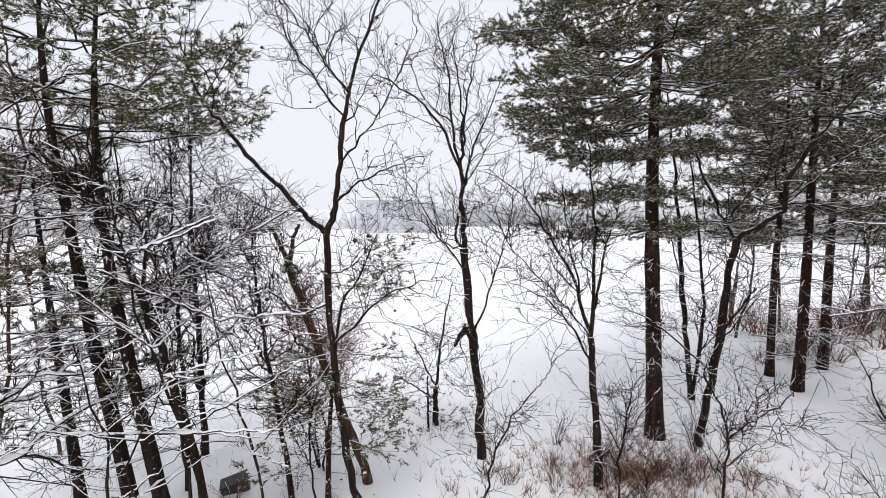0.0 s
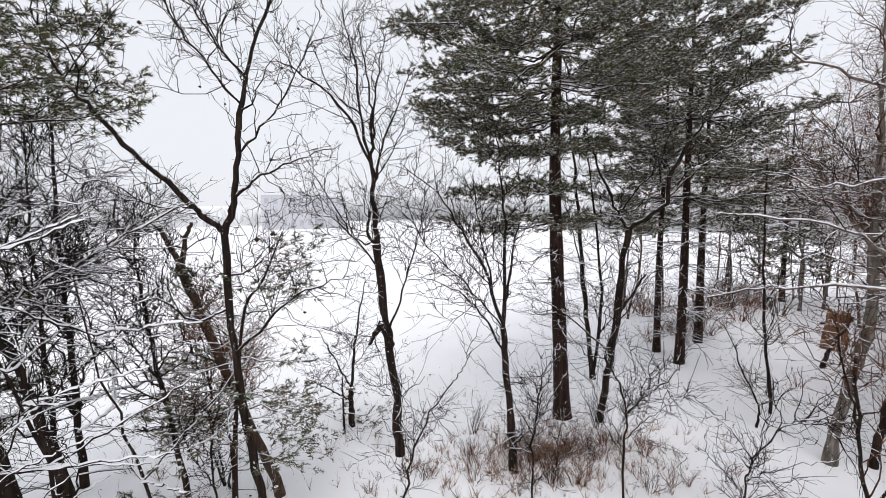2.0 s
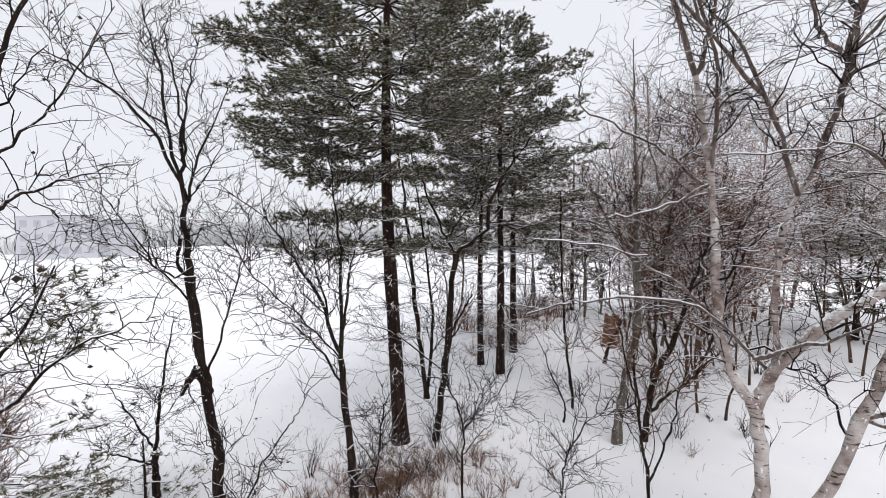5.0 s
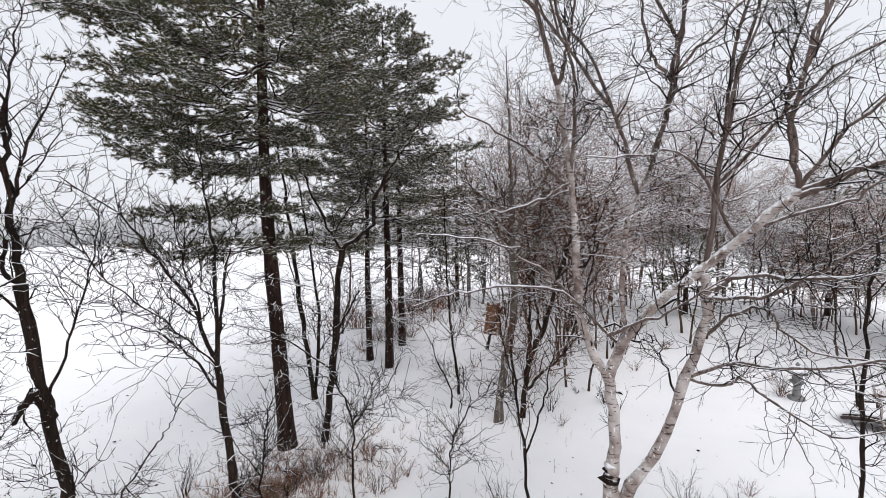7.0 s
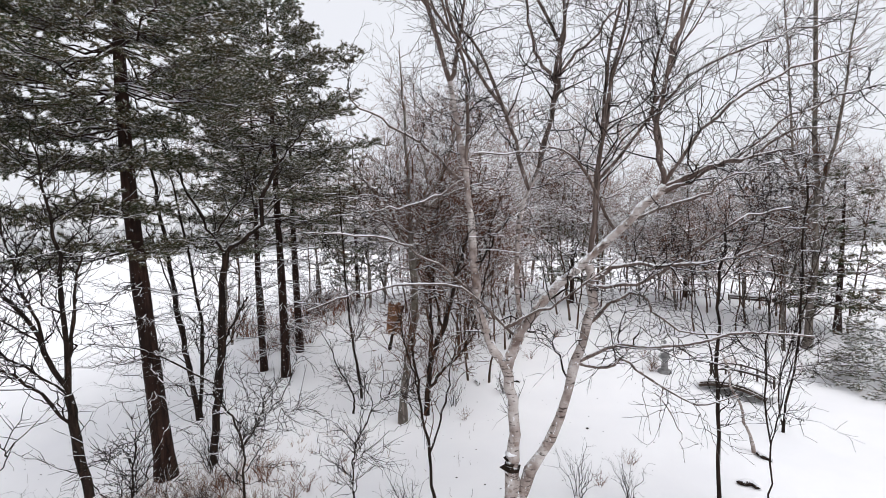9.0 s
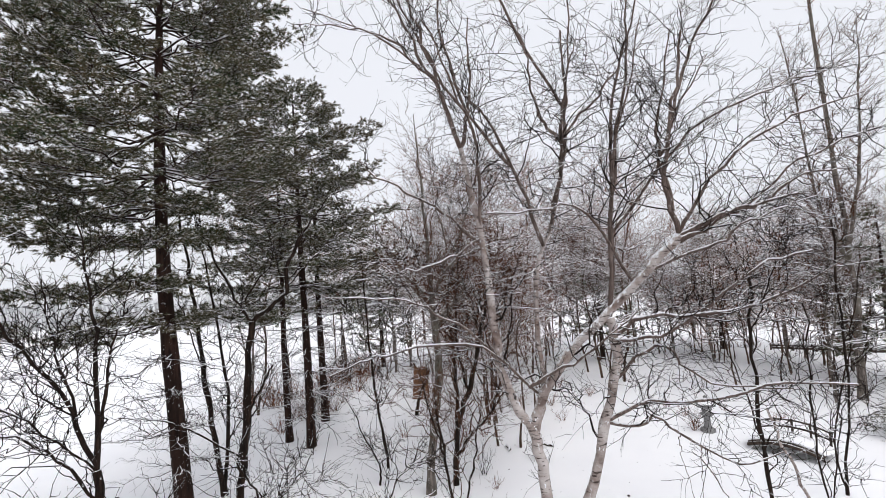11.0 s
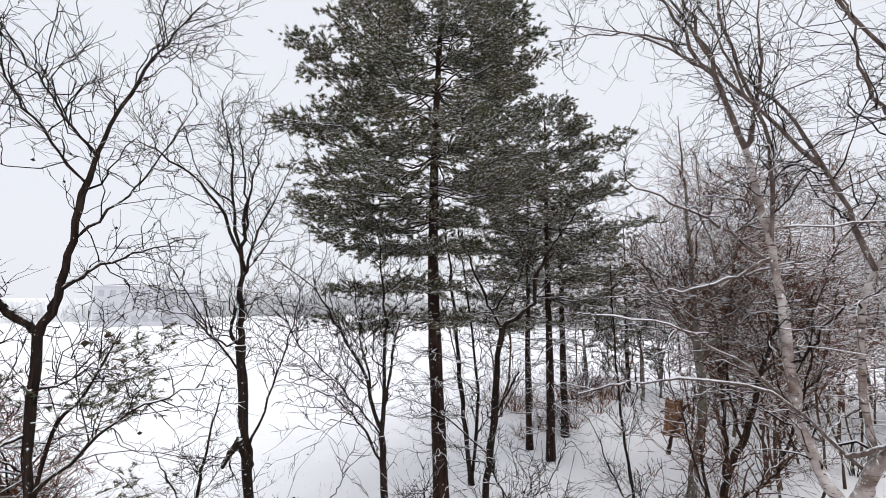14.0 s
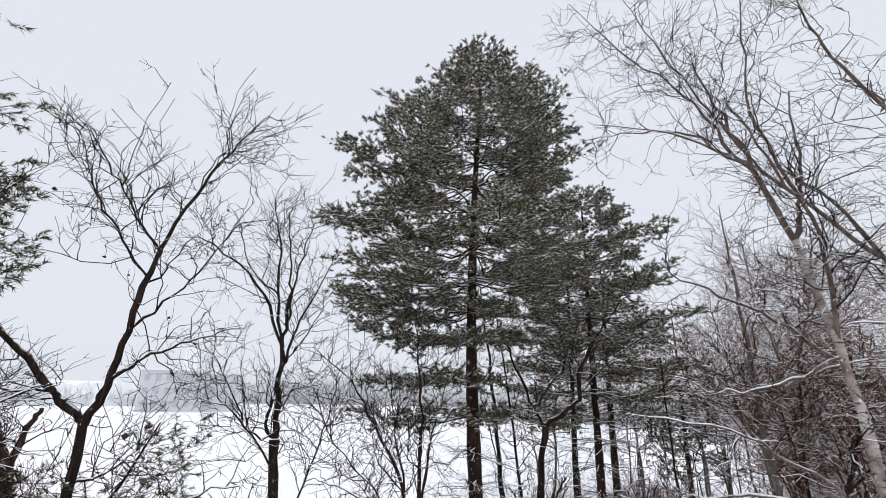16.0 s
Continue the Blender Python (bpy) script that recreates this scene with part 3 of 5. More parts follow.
TREE_W = ((11.82, 8.90, 0.00), [
    (0.157, 0.126, (-0.00, 0.00, -0.04), (0.02, -0.09, 1.05), (0.14, -0.34, 2.57), (0.22, -0.51, 3.87), (0.13, -0.49, 5.51)),
    (0.0944, 0.0126, (0.13, -0.49, 5.51), (0.06, -0.51, 7.64), (-0.04, -0.49, 9.89), (-0.13, -0.47, 11.74)),
    (0.0629, 0.021, (0.15, -0.49, 5.15), (0.34, -1.24, 5.87), (0.49, -1.93, 6.73)),
    (0.0524, 0.021, (0.13, -0.49, 5.51), (-0.34, -0.24, 6.42), (-0.82, 0.04, 6.78)),
    (0.0629, 0.021, (0.12, -0.45, 5.61), (0.11, -0.62, 6.17), (0.32, -1.07, 6.87), (0.71, -1.73, 7.26), (1.14, -2.43, 7.51)),
    (0.0577, 0.0157, (0.21, -0.52, 5.01), (0.51, -1.09, 5.72), (0.83, -1.66, 6.25), (1.21, -2.30, 6.27)),
    (0.0524, 0.0126, (0.15, -0.50, 5.35), (-0.30, -0.17, 6.21), (-0.77, 0.12, 7.14), (-1.24, 0.41, 8.10)),
    (0.0419, 0.0126, (0.12, -0.50, 5.78), (0.56, -0.86, 7.44), (0.47, -0.61, 9.02), (0.50, -0.52, 10.67)),
    (0.0419, 0.0126, (0.39, -0.71, 6.77), (0.74, -1.48, 8.15), (0.82, -1.83, 9.58), (0.81, -2.05, 10.72)),
])
TREE_V = ((12.66, 8.53, 0.00), [
    (0.105, 0.0841, (-0.00, 0.00, -0.06), (0.06, -0.19, 1.69), (0.27, -0.59, 2.86), (0.47, -0.99, 4.57)),
    (0.0841, 0.0158, (-0.02, -0.01, 0.69), (0.32, -0.57, 1.51), (0.69, -1.19, 2.22), (1.13, -1.94, 3.48)),
    (0.0631, 0.021, (0.47, -0.99, 4.57), (0.91, -1.25, 6.02), (1.19, -1.31, 7.67)),
    (0.0736, 0.0126, (0.06, -0.19, 1.69), (0.21, -0.20, 3.39), (0.26, -0.06, 5.46), (0.25, 0.14, 7.72)),
    (0.0526, 0.0126, (0.69, -1.19, 2.22), (0.80, -1.72, 3.87), (0.81, -2.08, 5.33), (0.69, -2.22, 6.74)),
    (0.0526, 0.0126, (0.27, -0.59, 2.86), (-0.03, -0.46, 4.57), (-0.10, -0.72, 6.41), (-0.13, -1.03, 8.15)),
    (0.0473, 0.0126, (0.47, -0.99, 4.57), (1.10, -1.75, 5.84), (1.58, -2.27, 7.27)),
])
SAPLING_C = ((8.58, 5.65, 0.00), [
    (0.0512, 0.0359, (0.01, -0.00, -0.07), (-0.11, 0.09, 1.48), (-0.22, 0.20, 2.79), (-0.31, 0.28, 3.96)),
    (0.0307, 0.0102, (-0.22, 0.20, 2.79), (-0.62, 0.29, 4.02), (-0.91, 0.21, 4.82)),
    (0.0359, 0.0123, (-0.08, 0.05, 1.35), (0.33, -0.19, 2.60), (0.65, -0.30, 3.87)),
])
LEANING_STUB = ((18.14, 14.27, 0.00), [
    (0.108, 0.0866, (0.00, 0.00, -0.05), (0.16, -0.25, 0.95), (0.44, -0.68, 2.11)),
])
BIRCH = ((8.42, 3.87, 0.00), [
    (0.175, 0.122, (0.01, 0.00, -0.18), (0.02, -0.10, 1.16), (0.02, -0.19, 2.33), (-0.04, -0.13, 3.45)),
    (0.121, 0.0612, (-0.04, -0.13, 3.45), (-0.23, 0.28, 4.31), (-0.33, 0.40, 5.62), (-0.42, 0.50, 7.25), (-0.56, 0.72, 9.05)),
    (0.0612, 0.0175, (-0.56, 0.72, 9.05), (-0.84, 0.92, 10.27), (-1.13, 1.16, 11.45), (-1.39, 1.33, 12.58)),
    (0.0525, 0.0131, (-0.56, 0.72, 9.05), (-0.33, 0.56, 10.11), (-0.18, 0.53, 11.79)),
    (0.0743, 0.0437, (-0.04, -0.15, 3.56), (0.10, -0.30, 4.33), (0.14, -0.27, 5.63), (0.23, -0.33, 6.69), (0.44, -0.66, 7.53)),
    (0.0437, 0.0175, (0.41, -0.62, 7.44), (0.33, -1.01, 8.68), (0.49, -1.08, 9.87), (0.66, -1.26, 11.87)),
    (0.114, 0.0874, (-0.08, -0.05, 3.63), (0.12, -0.60, 4.71), (0.51, -1.61, 5.79), (0.77, -2.29, 6.52), (0.95, -2.75, 6.98)),
    (0.0612, 0.0219, (0.95, -2.75, 6.98), (0.68, -2.64, 8.09), (0.59, -2.95, 9.38), (0.45, -3.15, 10.39)),
    (0.0525, 0.0175, (0.95, -2.75, 6.98), (0.97, -3.26, 7.21), (1.01, -3.81, 7.38), (1.12, -4.56, 7.48)),
    (0.149, 0.0962, (0.00, 0.00, 0.00), (0.15, -0.43, 1.46), (0.32, -0.93, 2.46), (0.45, -1.34, 3.87), (0.53, -1.60, 4.98), (0.48, -1.53, 5.59)),
    (0.0612, 0.0175, (0.48, -1.53, 5.59), (0.60, -1.69, 7.16), (0.72, -1.84, 8.60), (0.90, -2.17, 10.23), (0.99, -2.28, 11.57)),
    (0.0437, 0.0131, (0.49, -1.47, 4.43), (0.60, -2.03, 5.01), (0.65, -2.44, 5.09), (0.63, -2.63, 4.73), (0.83, -3.37, 4.36), (1.03, -4.12, 4.38)),
    (0.0481, 0.0175, (0.44, -1.30, 3.73), (0.53, -1.98, 4.10), (0.69, -2.82, 4.14), (0.94, -3.92, 4.45), (1.19, -4.94, 4.45)),
    (0.0437, 0.0122, (0.44, -1.30, 3.73), (0.48, -1.84, 3.71), (0.42, -2.18, 3.92), (0.44, -2.65, 3.56), (0.55, -3.35, 3.23), (0.58, -3.90, 3.52)),
    (0.0525, 0.0175, (0.51, -1.57, 5.28), (0.60, -2.26, 5.63), (0.77, -3.13, 5.59), (0.89, -3.87, 5.80), (1.09, -4.85, 6.31)),
    (0.0437, 0.0175, (0.51, -1.58, 5.18), (0.67, -2.42, 5.30), (0.77, -3.12, 5.76), (0.86, -3.85, 6.39), (0.97, -4.57, 6.55)),
    (0.0367, 0.0114, (0.08, -0.27, 4.18), (-0.66, 0.71, 5.25), (-1.38, 1.94, 5.22), (-1.81, 2.46, 5.11), (-2.22, 2.94, 4.89)),
    (0.035, 0.00962, (-0.29, 0.37, 4.97), (-0.97, 1.03, 5.75), (-1.61, 1.61, 6.20), (-2.44, 2.67, 6.35)),
    (0.035, 0.0105, (-0.42, 0.50, 7.25), (-0.90, 1.07, 6.88), (-1.38, 1.64, 6.71), (-1.88, 2.21, 6.96)),
    (0.0393, 0.0105, (-0.46, 0.56, 7.21), (-0.96, 1.15, 7.90), (-1.55, 1.91, 8.52), (-1.96, 2.26, 8.88)),
    (0.0437, 0.0105, (-0.08, -0.08, 4.40), (-0.06, -0.87, 4.83), (-0.09, -1.51, 5.25), (-0.12, -2.15, 5.79)),
    (0.0525, 0.0175, (0.31, -0.46, 7.02), (0.02, -0.16, 8.37), (-0.13, 0.39, 9.73), (-0.32, 1.02, 10.59)),
    (0.035, 0.00874, (-0.84, 0.92, 10.27), (-1.37, 1.58, 11.20), (-1.89, 2.26, 11.47), (-2.45, 3.02, 11.60)),
    (0.0437, 0.0131, (-0.42, 0.50, 7.25), (-0.65, 0.34, 8.92), (-0.97, 0.56, 10.16), (-1.35, 0.87, 11.34)),
    (0.0437, 0.0122, (0.65, -1.76, 7.87), (0.84, -1.85, 9.58), (1.15, -2.21, 10.91), (1.49, -2.62, 12.72)),
    (0.0437, 0.0122, (0.63, -2.83, 8.86), (1.18, -3.13, 10.14), (1.28, -3.68, 11.23), (1.23, -3.95, 12.11)),
    (0.0437, 0.0105, (-0.02, -0.05, 8.63), (-0.62, 0.53, 9.74), (-1.00, 1.11, 10.58), (-1.48, 1.91, 11.39), (-2.18, 3.16, 12.11)),
    (0.035, 0.0105, (-0.53, 0.49, 9.60), (-0.68, 0.90, 11.33), (-0.62, 0.88, 12.76), (-0.51, 0.74, 14.65)),
    (0.035, 0.00874, (-1.00, 1.11, 10.58), (-1.27, 1.61, 12.06), (-1.81, 2.38, 13.35), (-2.45, 3.32, 15.34)),
    (0.0393, 0.0105, (0.45, -1.06, 9.63), (-0.13, -0.27, 11.62), (-0.19, -0.00, 12.80), (-0.23, 0.17, 14.46)),
    (0.0306, 0.00874, (-0.81, 0.82, 10.17), (-1.18, 1.36, 11.70), (-1.61, 1.83, 13.16), (-1.99, 2.20, 14.60)),
    (0.114, 0.105, (0.07, -0.22, 0.95), (0.05, -0.19, 1.29), (0.01, -0.12, 1.61)),
    (0.0437, 0.0122, (0.92, -2.70, 6.92), (1.10, -3.44, 8.08), (1.41, -4.43, 8.75), (1.77, -5.57, 9.06)),
    (0.0393, 0.0105, (0.89, -2.61, 6.84), (1.20, -3.78, 7.40), (1.40, -4.67, 8.09), (1.63, -5.63, 8.41)),
    (0.0393, 0.0105, (0.60, -1.69, 7.16), (1.13, -3.01, 8.76), (1.74, -4.22, 9.44), (2.40, -5.53, 9.79)),
    (0.0525, 0.0437, (0.95, -2.74, 6.87), (1.14, -3.46, 7.27), (1.29, -4.05, 7.41)),
    (0.035, 0.0105, (1.29, -4.05, 7.41), (1.53, -4.55, 7.81), (1.66, -5.20, 7.84)),
    (0.035, 0.0105, (0.91, -2.48, 8.13), (1.09, -2.92, 9.26), (1.43, -3.47, 10.27)),
    (0.0437, 0.0105, (0.55, -1.62, 6.53), (0.43, -1.85, 8.37), (0.44, -2.19, 9.52), (0.46, -2.55, 10.88)),
    (0.0437, 0.0105, (0.85, -2.70, 7.42), (0.94, -2.56, 8.77), (1.12, -2.77, 10.04), (1.28, -2.92, 10.89)),
    (0.0525, 0.0105, (0.35, -0.93, 8.44), (0.03, -1.20, 9.71), (-0.05, -1.52, 10.63)),
    (0.0525, 0.0175, (0.41, -0.66, 7.57), (0.13, -1.06, 8.66), (0.09, -1.20, 9.73), (0.01, -1.26, 10.93)),
    (0.0393, 0.0105, (0.18, -1.04, 8.95), (0.42, -1.43, 9.46), (0.69, -1.91, 10.03), (0.90, -2.23, 10.69)),
    (0.0393, 0.0105, (0.15, -0.97, 8.96), (-0.07, -0.71, 9.54), (-0.21, -0.65, 10.36), (-0.35, -0.60, 11.16)),
    (0.035, 0.0105, (0.63, -1.95, 6.25), (0.11, -1.39, 7.57), (-0.43, -0.69, 7.64), (-0.99, 0.03, 7.63)),
    (0.0393, 0.0105, (0.72, -2.16, 6.38), (0.85, -3.28, 6.78), (0.71, -3.72, 7.08), (0.64, -4.31, 7.26)),
    (0.0122, 0.00525, (0.47, -2.79, 3.49), (1.04, -2.71, 3.03), (1.05, -2.68, 2.31)),
    (0.0122, 0.00525, (0.98, -2.72, 3.08), (1.18, -3.00, 2.49), (1.25, -3.11, 1.81)),
    (0.0105, 0.00525, (0.43, -2.51, 3.67), (0.92, -2.42, 3.13), (1.00, -2.55, 2.35)),
    (0.0105, 0.00525, (1.06, -2.83, 2.85), (1.34, -3.41, 2.68), (1.47, -3.65, 1.98)),
])
TRUNK_L1 = ((-5.87, 8.67, 0.00), [
    (0.193, 0.132, (-0.01, -0.00, -0.11), (-0.22, -0.16, 2.18), (-0.47, -0.34, 4.62), (-0.62, -0.45, 6.54), (-0.72, -0.53, 7.96), (-0.76, -0.55, 9.41), (-0.72, -0.52, 11.26)),
])
TRUNK_L2 = ((-5.25, 8.67, 0.00), [
    (0.183, 0.122, (-0.00, -0.00, -0.11), (-0.33, -0.21, 2.87), (-0.56, -0.37, 5.24), (-0.64, -0.42, 6.92), (-0.62, -0.41, 8.64), (-0.48, -0.31, 10.94)),
])
TRUNK_L3 = ((-4.25, 8.58, 0.00), [
    (0.132, 0.0913, (0.00, 0.00, -0.11), (-0.35, -0.19, 2.02), (-0.66, -0.36, 3.82), (-0.89, -0.49, 4.97)),
    (0.0812, 0.0406, (-0.89, -0.49, 4.97), (-1.25, -0.79, 6.26), (-1.58, -1.08, 7.06), (-1.88, -1.37, 7.63)),
    (0.0507, 0.0203, (-0.86, -0.47, 5.01), (-0.36, -0.37, 5.35), (0.19, -0.24, 5.63), (0.74, -0.11, 5.98), (1.58, 0.17, 6.53)),
    (0.0507, 0.0152, (-0.89, -0.49, 4.97), (-0.72, -0.58, 5.97), (-0.80, -0.81, 6.54), (-0.99, -1.11, 6.59)),
])
TRUNK_L4 = ((-7.29, 9.06, 0.00), [
    (0.132, 0.101, (-0.01, 0.00, -0.12), (-0.10, -0.08, 2.16), (-0.21, -0.18, 4.48), (-0.27, -0.23, 6.21), (-0.31, -0.27, 7.76)),
])
TRUNK_L5 = ((-6.14, 11.73, 0.00), [
    (0.132, 0.0152, (0.00, 0.00, -0.06), (0.00, 0.00, 1.98), (-0.03, -0.01, 4.07), (-0.01, -0.00, 5.79), (0.01, 0.01, 7.48), (0.02, 0.02, 9.53)),
])
TRUNK_L6 = ((-3.03, 9.57, 0.00), [
    (0.0913, 0.0152, (-0.00, -0.00, -0.13), (-0.23, -0.08, 2.02), (-0.48, -0.17, 3.88), (-0.59, -0.21, 5.05), (-0.63, -0.22, 6.41)),
    (0.0304, 0.0101, (-0.35, -0.12, 3.15), (-0.64, -0.44, 3.96), (-0.69, -0.68, 4.48)),
])
TRUNK_L7 = ((-5.68, 10.06, 0.00), [
    (0.0812, 0.0152, (-0.00, -0.00, -0.07), (0.02, 0.01, 2.38), (0.01, 0.01, 4.69), (-0.01, -0.01, 6.16), (0.04, 0.02, 7.95)),
])
SNAG = ((-1.49, 10.45, 0.00), [
    (0.142, 0.112, (0.00, 0.00, -0.07), (-0.60, -0.10, 1.86), (-1.23, -0.20, 3.74), (-1.66, -0.28, 5.17)),
    (0.101, 0.0609, (-1.66, -0.28, 5.17), (-1.81, -0.31, 5.66), (-2.03, -0.34, 6.16)),
    (0.0812, 0.0507, (-1.66, -0.28, 5.17), (-1.60, -0.27, 5.78), (-1.45, -0.24, 6.21)),
])
MAIN_PINE = ((6.40, 12.56, 0.00), [
    (0.236, 0.205, (-0.00, -0.00, -0.12), (-0.13, 0.05, 2.83), (-0.27, 0.11, 6.08), (-0.31, 0.12, 8.75)),
    (0.205, 0.0512, (-0.34, 0.11, 8.63), (-0.26, 0.07, 12.41), (-0.08, -0.01, 16.52), (-0.04, -0.04, 18.50)),
])
NEAR_TREE = ((-7.31, 5.73, 0.00), [
    (0.162, 0.122, (0.00, 0.00, -0.08), (0.06, 0.09, 1.71), (0.06, 0.09, 3.11), (0.04, 0.07, 4.96), (0.06, 0.10, 7.02), (0.14, 0.19, 8.99)),
    (0.0609, 0.0254, (0.08, 0.12, 3.09), (0.32, 0.79, 3.42), (0.59, 1.52, 3.56), (0.92, 2.33, 3.78), (1.47, 3.44, 4.00)),
    (0.0609, 0.0203, (0.07, 0.11, 2.86), (0.37, 0.66, 2.65), (0.72, 1.29, 2.57), (0.90, 1.70, 2.81), (1.25, 2.32, 3.00), (1.73, 3.12, 3.02), (2.25, 3.98, 2.79)),
    (0.0508, 0.0162, (0.10, 0.14, 2.69), (0.42, 0.77, 2.67), (0.77, 1.42, 2.54), (0.97, 1.87, 2.09), (1.31, 2.53, 1.66), (1.94, 3.56, 1.51), (2.74, 4.84, 0.92)),
    (0.0406, 0.0122, (0.08, 0.11, 5.65), (0.37, 0.81, 6.16), (0.62, 1.44, 6.55), (0.89, 2.10, 6.91)),
    (0.0406, 0.0122, (0.05, 0.08, 6.20), (0.42, 0.88, 7.39), (0.83, 1.73, 8.30), (1.23, 2.59, 9.16)),
    (0.0305, 0.0102, (2.09, 3.72, 2.86), (3.19, 4.60, 2.87), (3.86, 5.70, 2.68), (4.70, 7.05, 2.86)),
])
TREE_R1 = ((11.37, 0.16, 0.00), [
    (0.0809, 0.0506, (0.00, -0.00, 0.00), (-0.02, 0.04, 1.53), (-0.04, 0.1, 3.26), (-0.08, 0.08, 4.74), (-0.11, 0.0, 6.12)),
    (0.0303, 0.0121, (-0.04, 0.10, 2.92), (-0.19, 0.41, 4.23), (-0.34, 0.59, 5.56), (-0.49, 0.65, 6.83)),
    (0.0303, 0.0121, (-0.08, 0.07, 4.97), (-0.31, -0.3, 5.91), (-0.54, -0.6, 6.86)),
])
TREE_R2 = ((16.34, -1.45, 0.00), [
    (0.0711, 0.0508, (0.00, -0.01, -0.08), (-0.02, -0.10, 1.04), (-0.08, -0.30, 3.05), (-0.11, -0.35, 5.11), (-0.14, -0.37, 7.40)),
    (0.0508, 0.0203, (0.00, -0.03, 0.14), (-0.07, 0.11, 1.19), (-0.21, -0.15, 2.75), (-0.36, -0.54, 4.69), (-0.48, -0.81, 6.19)),
])
TREE_R3 = ((26.39, -3.39, 0.00), [
    (0.196, 0.062, (0.01, -0.01, -0.10), (-0.05, -0.15, 2.39), (-0.10, -0.23, 5.41), (-0.14, -0.09, 10.25), (-0.18, 0.07, 16.28), (-0.22, 0.14, 20.47)),
    (0.103, 0.0155, (-0.10, -0.20, 6.38), (-0.23, -0.79, 9.68), (-0.33, -1.15, 13.22), (-0.40, -1.35, 16.19)),
    (0.093, 0.0155, (-0.10, -0.23, 5.41), (-0.01, 0.64, 8.91), (-0.02, 0.98, 13.80), (-0.01, 1.27, 16.71)),
])
TREE_R4 = ((11.84, -0.63, 0.00), [
    (0.0353, 0.0252, (-0.02, -0.13, 0.06), (-0.03, -0.11, 1.32), (-0.04, 0.01, 3.02), (-0.06, -0.04, 4.23), (-0.08, -0.04, 5.52)),
    (0.0252, 0.0121, (-0.03, -0.11, 1.44), (-0.16, -0.25, 2.39), (-0.28, -0.37, 3.40), (-0.41, -0.39, 4.34)),
])
PALE_POLE = ((14.52, -0.71, 0.00), [
    (0.0609, 0.0406, (-0.00, 0.00, -0.08), (0.01, 0.40, 1.27), (0.03, 0.80, 2.62)),
])
WHIP_A = ((5.73, 8.24, 0.00), [
    (0.0355, 0.0254, (0.00, 0.00, -0.11), (-0.06, -0.03, 1.55), (-0.07, -0.04, 2.28), (-0.25, 0.07, 2.90), (-0.45, 0.20, 3.41)),
    (0.0254, 0.0101, (-0.07, -0.02, 2.17), (0.16, -0.35, 2.70), (0.38, -0.65, 3.09), (0.55, -0.93, 3.75)),
    (0.0203, 0.00812, (-0.06, -0.02, 1.66), (0.10, -0.34, 2.16), (0.37, -0.76, 2.68)),
    (0.0183, 0.00812, (-0.04, -0.02, 1.22), (-0.30, 0.34, 1.81), (-0.41, 0.59, 2.40)),
])
WHIP_B = ((0.91, 8.51, 0.00), [
    (0.0356, 0.0203, (0.00, 0.00, -0.12), (0.27, -0.02, 1.30), (0.58, -0.04, 2.24), (1.05, -0.08, 2.98)),
    (0.0203, 0.00813, (1.05, -0.08, 2.98), (1.26, -0.24, 3.32), (1.46, -0.42, 3.81)),
    (0.0183, 0.0061, (0.42, -0.03, 1.89), (0.10, 0.14, 2.48), (0.06, 0.30, 2.99)),
])
WHIP_C = ((7.27, 6.91, 0.00), [
    (0.0306, 0.0204, (0.00, 0.01, -0.13), (-0.01, -0.04, 1.13), (0.03, -0.12, 1.85)),
    (0.0204, 0.00713, (0.03, -0.12, 1.85), (0.18, -0.56, 2.64), (0.45, -1.11, 3.07)),
    (0.0204, 0.00713, (0.03, -0.12, 1.85), (-0.15, 0.29, 2.29), (-0.31, 0.68, 2.42)),
    (0.0153, 0.00611, (-0.00, -0.06, 1.39), (0.32, -0.68, 2.00), (0.66, -1.31, 2.47)),
])
WHIP_D = ((3.74, 8.40, 0.00), [
    (0.0306, 0.0204, (0.01, 0.00, -0.17), (-0.01, 0.01, 1.30), (0.02, -0.01, 2.34), (0.13, -0.05, 3.14)),
    (0.0184, 0.00714, (-0.01, 0.01, 1.88), (-0.42, 0.01, 2.56), (-0.62, -0.07, 3.15)),
    (0.0184, 0.00714, (0.01, 0.00, 2.11), (0.48, -0.03, 2.81), (0.72, 0.04, 3.11)),
])
WHIP_E = ((-2.33, 9.13, 0.00), [
    (0.0304, 0.0203, (0.00, -0.00, -0.12), (-0.13, -0.04, 1.14), (-0.16, -0.05, 2.10), (0.02, -0.00, 2.79)),
    (0.0183, 0.0071, (-0.13, -0.04, 1.14), (-0.42, -0.28, 1.99), (-0.55, -0.47, 2.77)),
])

# ---- ground ----
def heights(xy):
    """Soft swells of the snow on the bank, level on the lake."""
    x, y = xy[:, 0], xy[:, 1]
    bank = np.clip((24.0 - np.hypot(x - 6.0, y - 4.0)) / 10.0, 0, 1)
    return bank * (0.05 * np.sin(x * 0.55 + 1.0) * np.cos(y * 0.45) + 0.03 * np.sin(x * 0.9 - y * 0.7))


def lie_of_land(x, y):
    return float(heights(np.array([(x, y)]))[0]) + 0.05 * noise.noise((x * 0.35, y * 0.35, 3.0)) * min(1.0, 60.0 / (math.hypot(x, y) + 1.0))


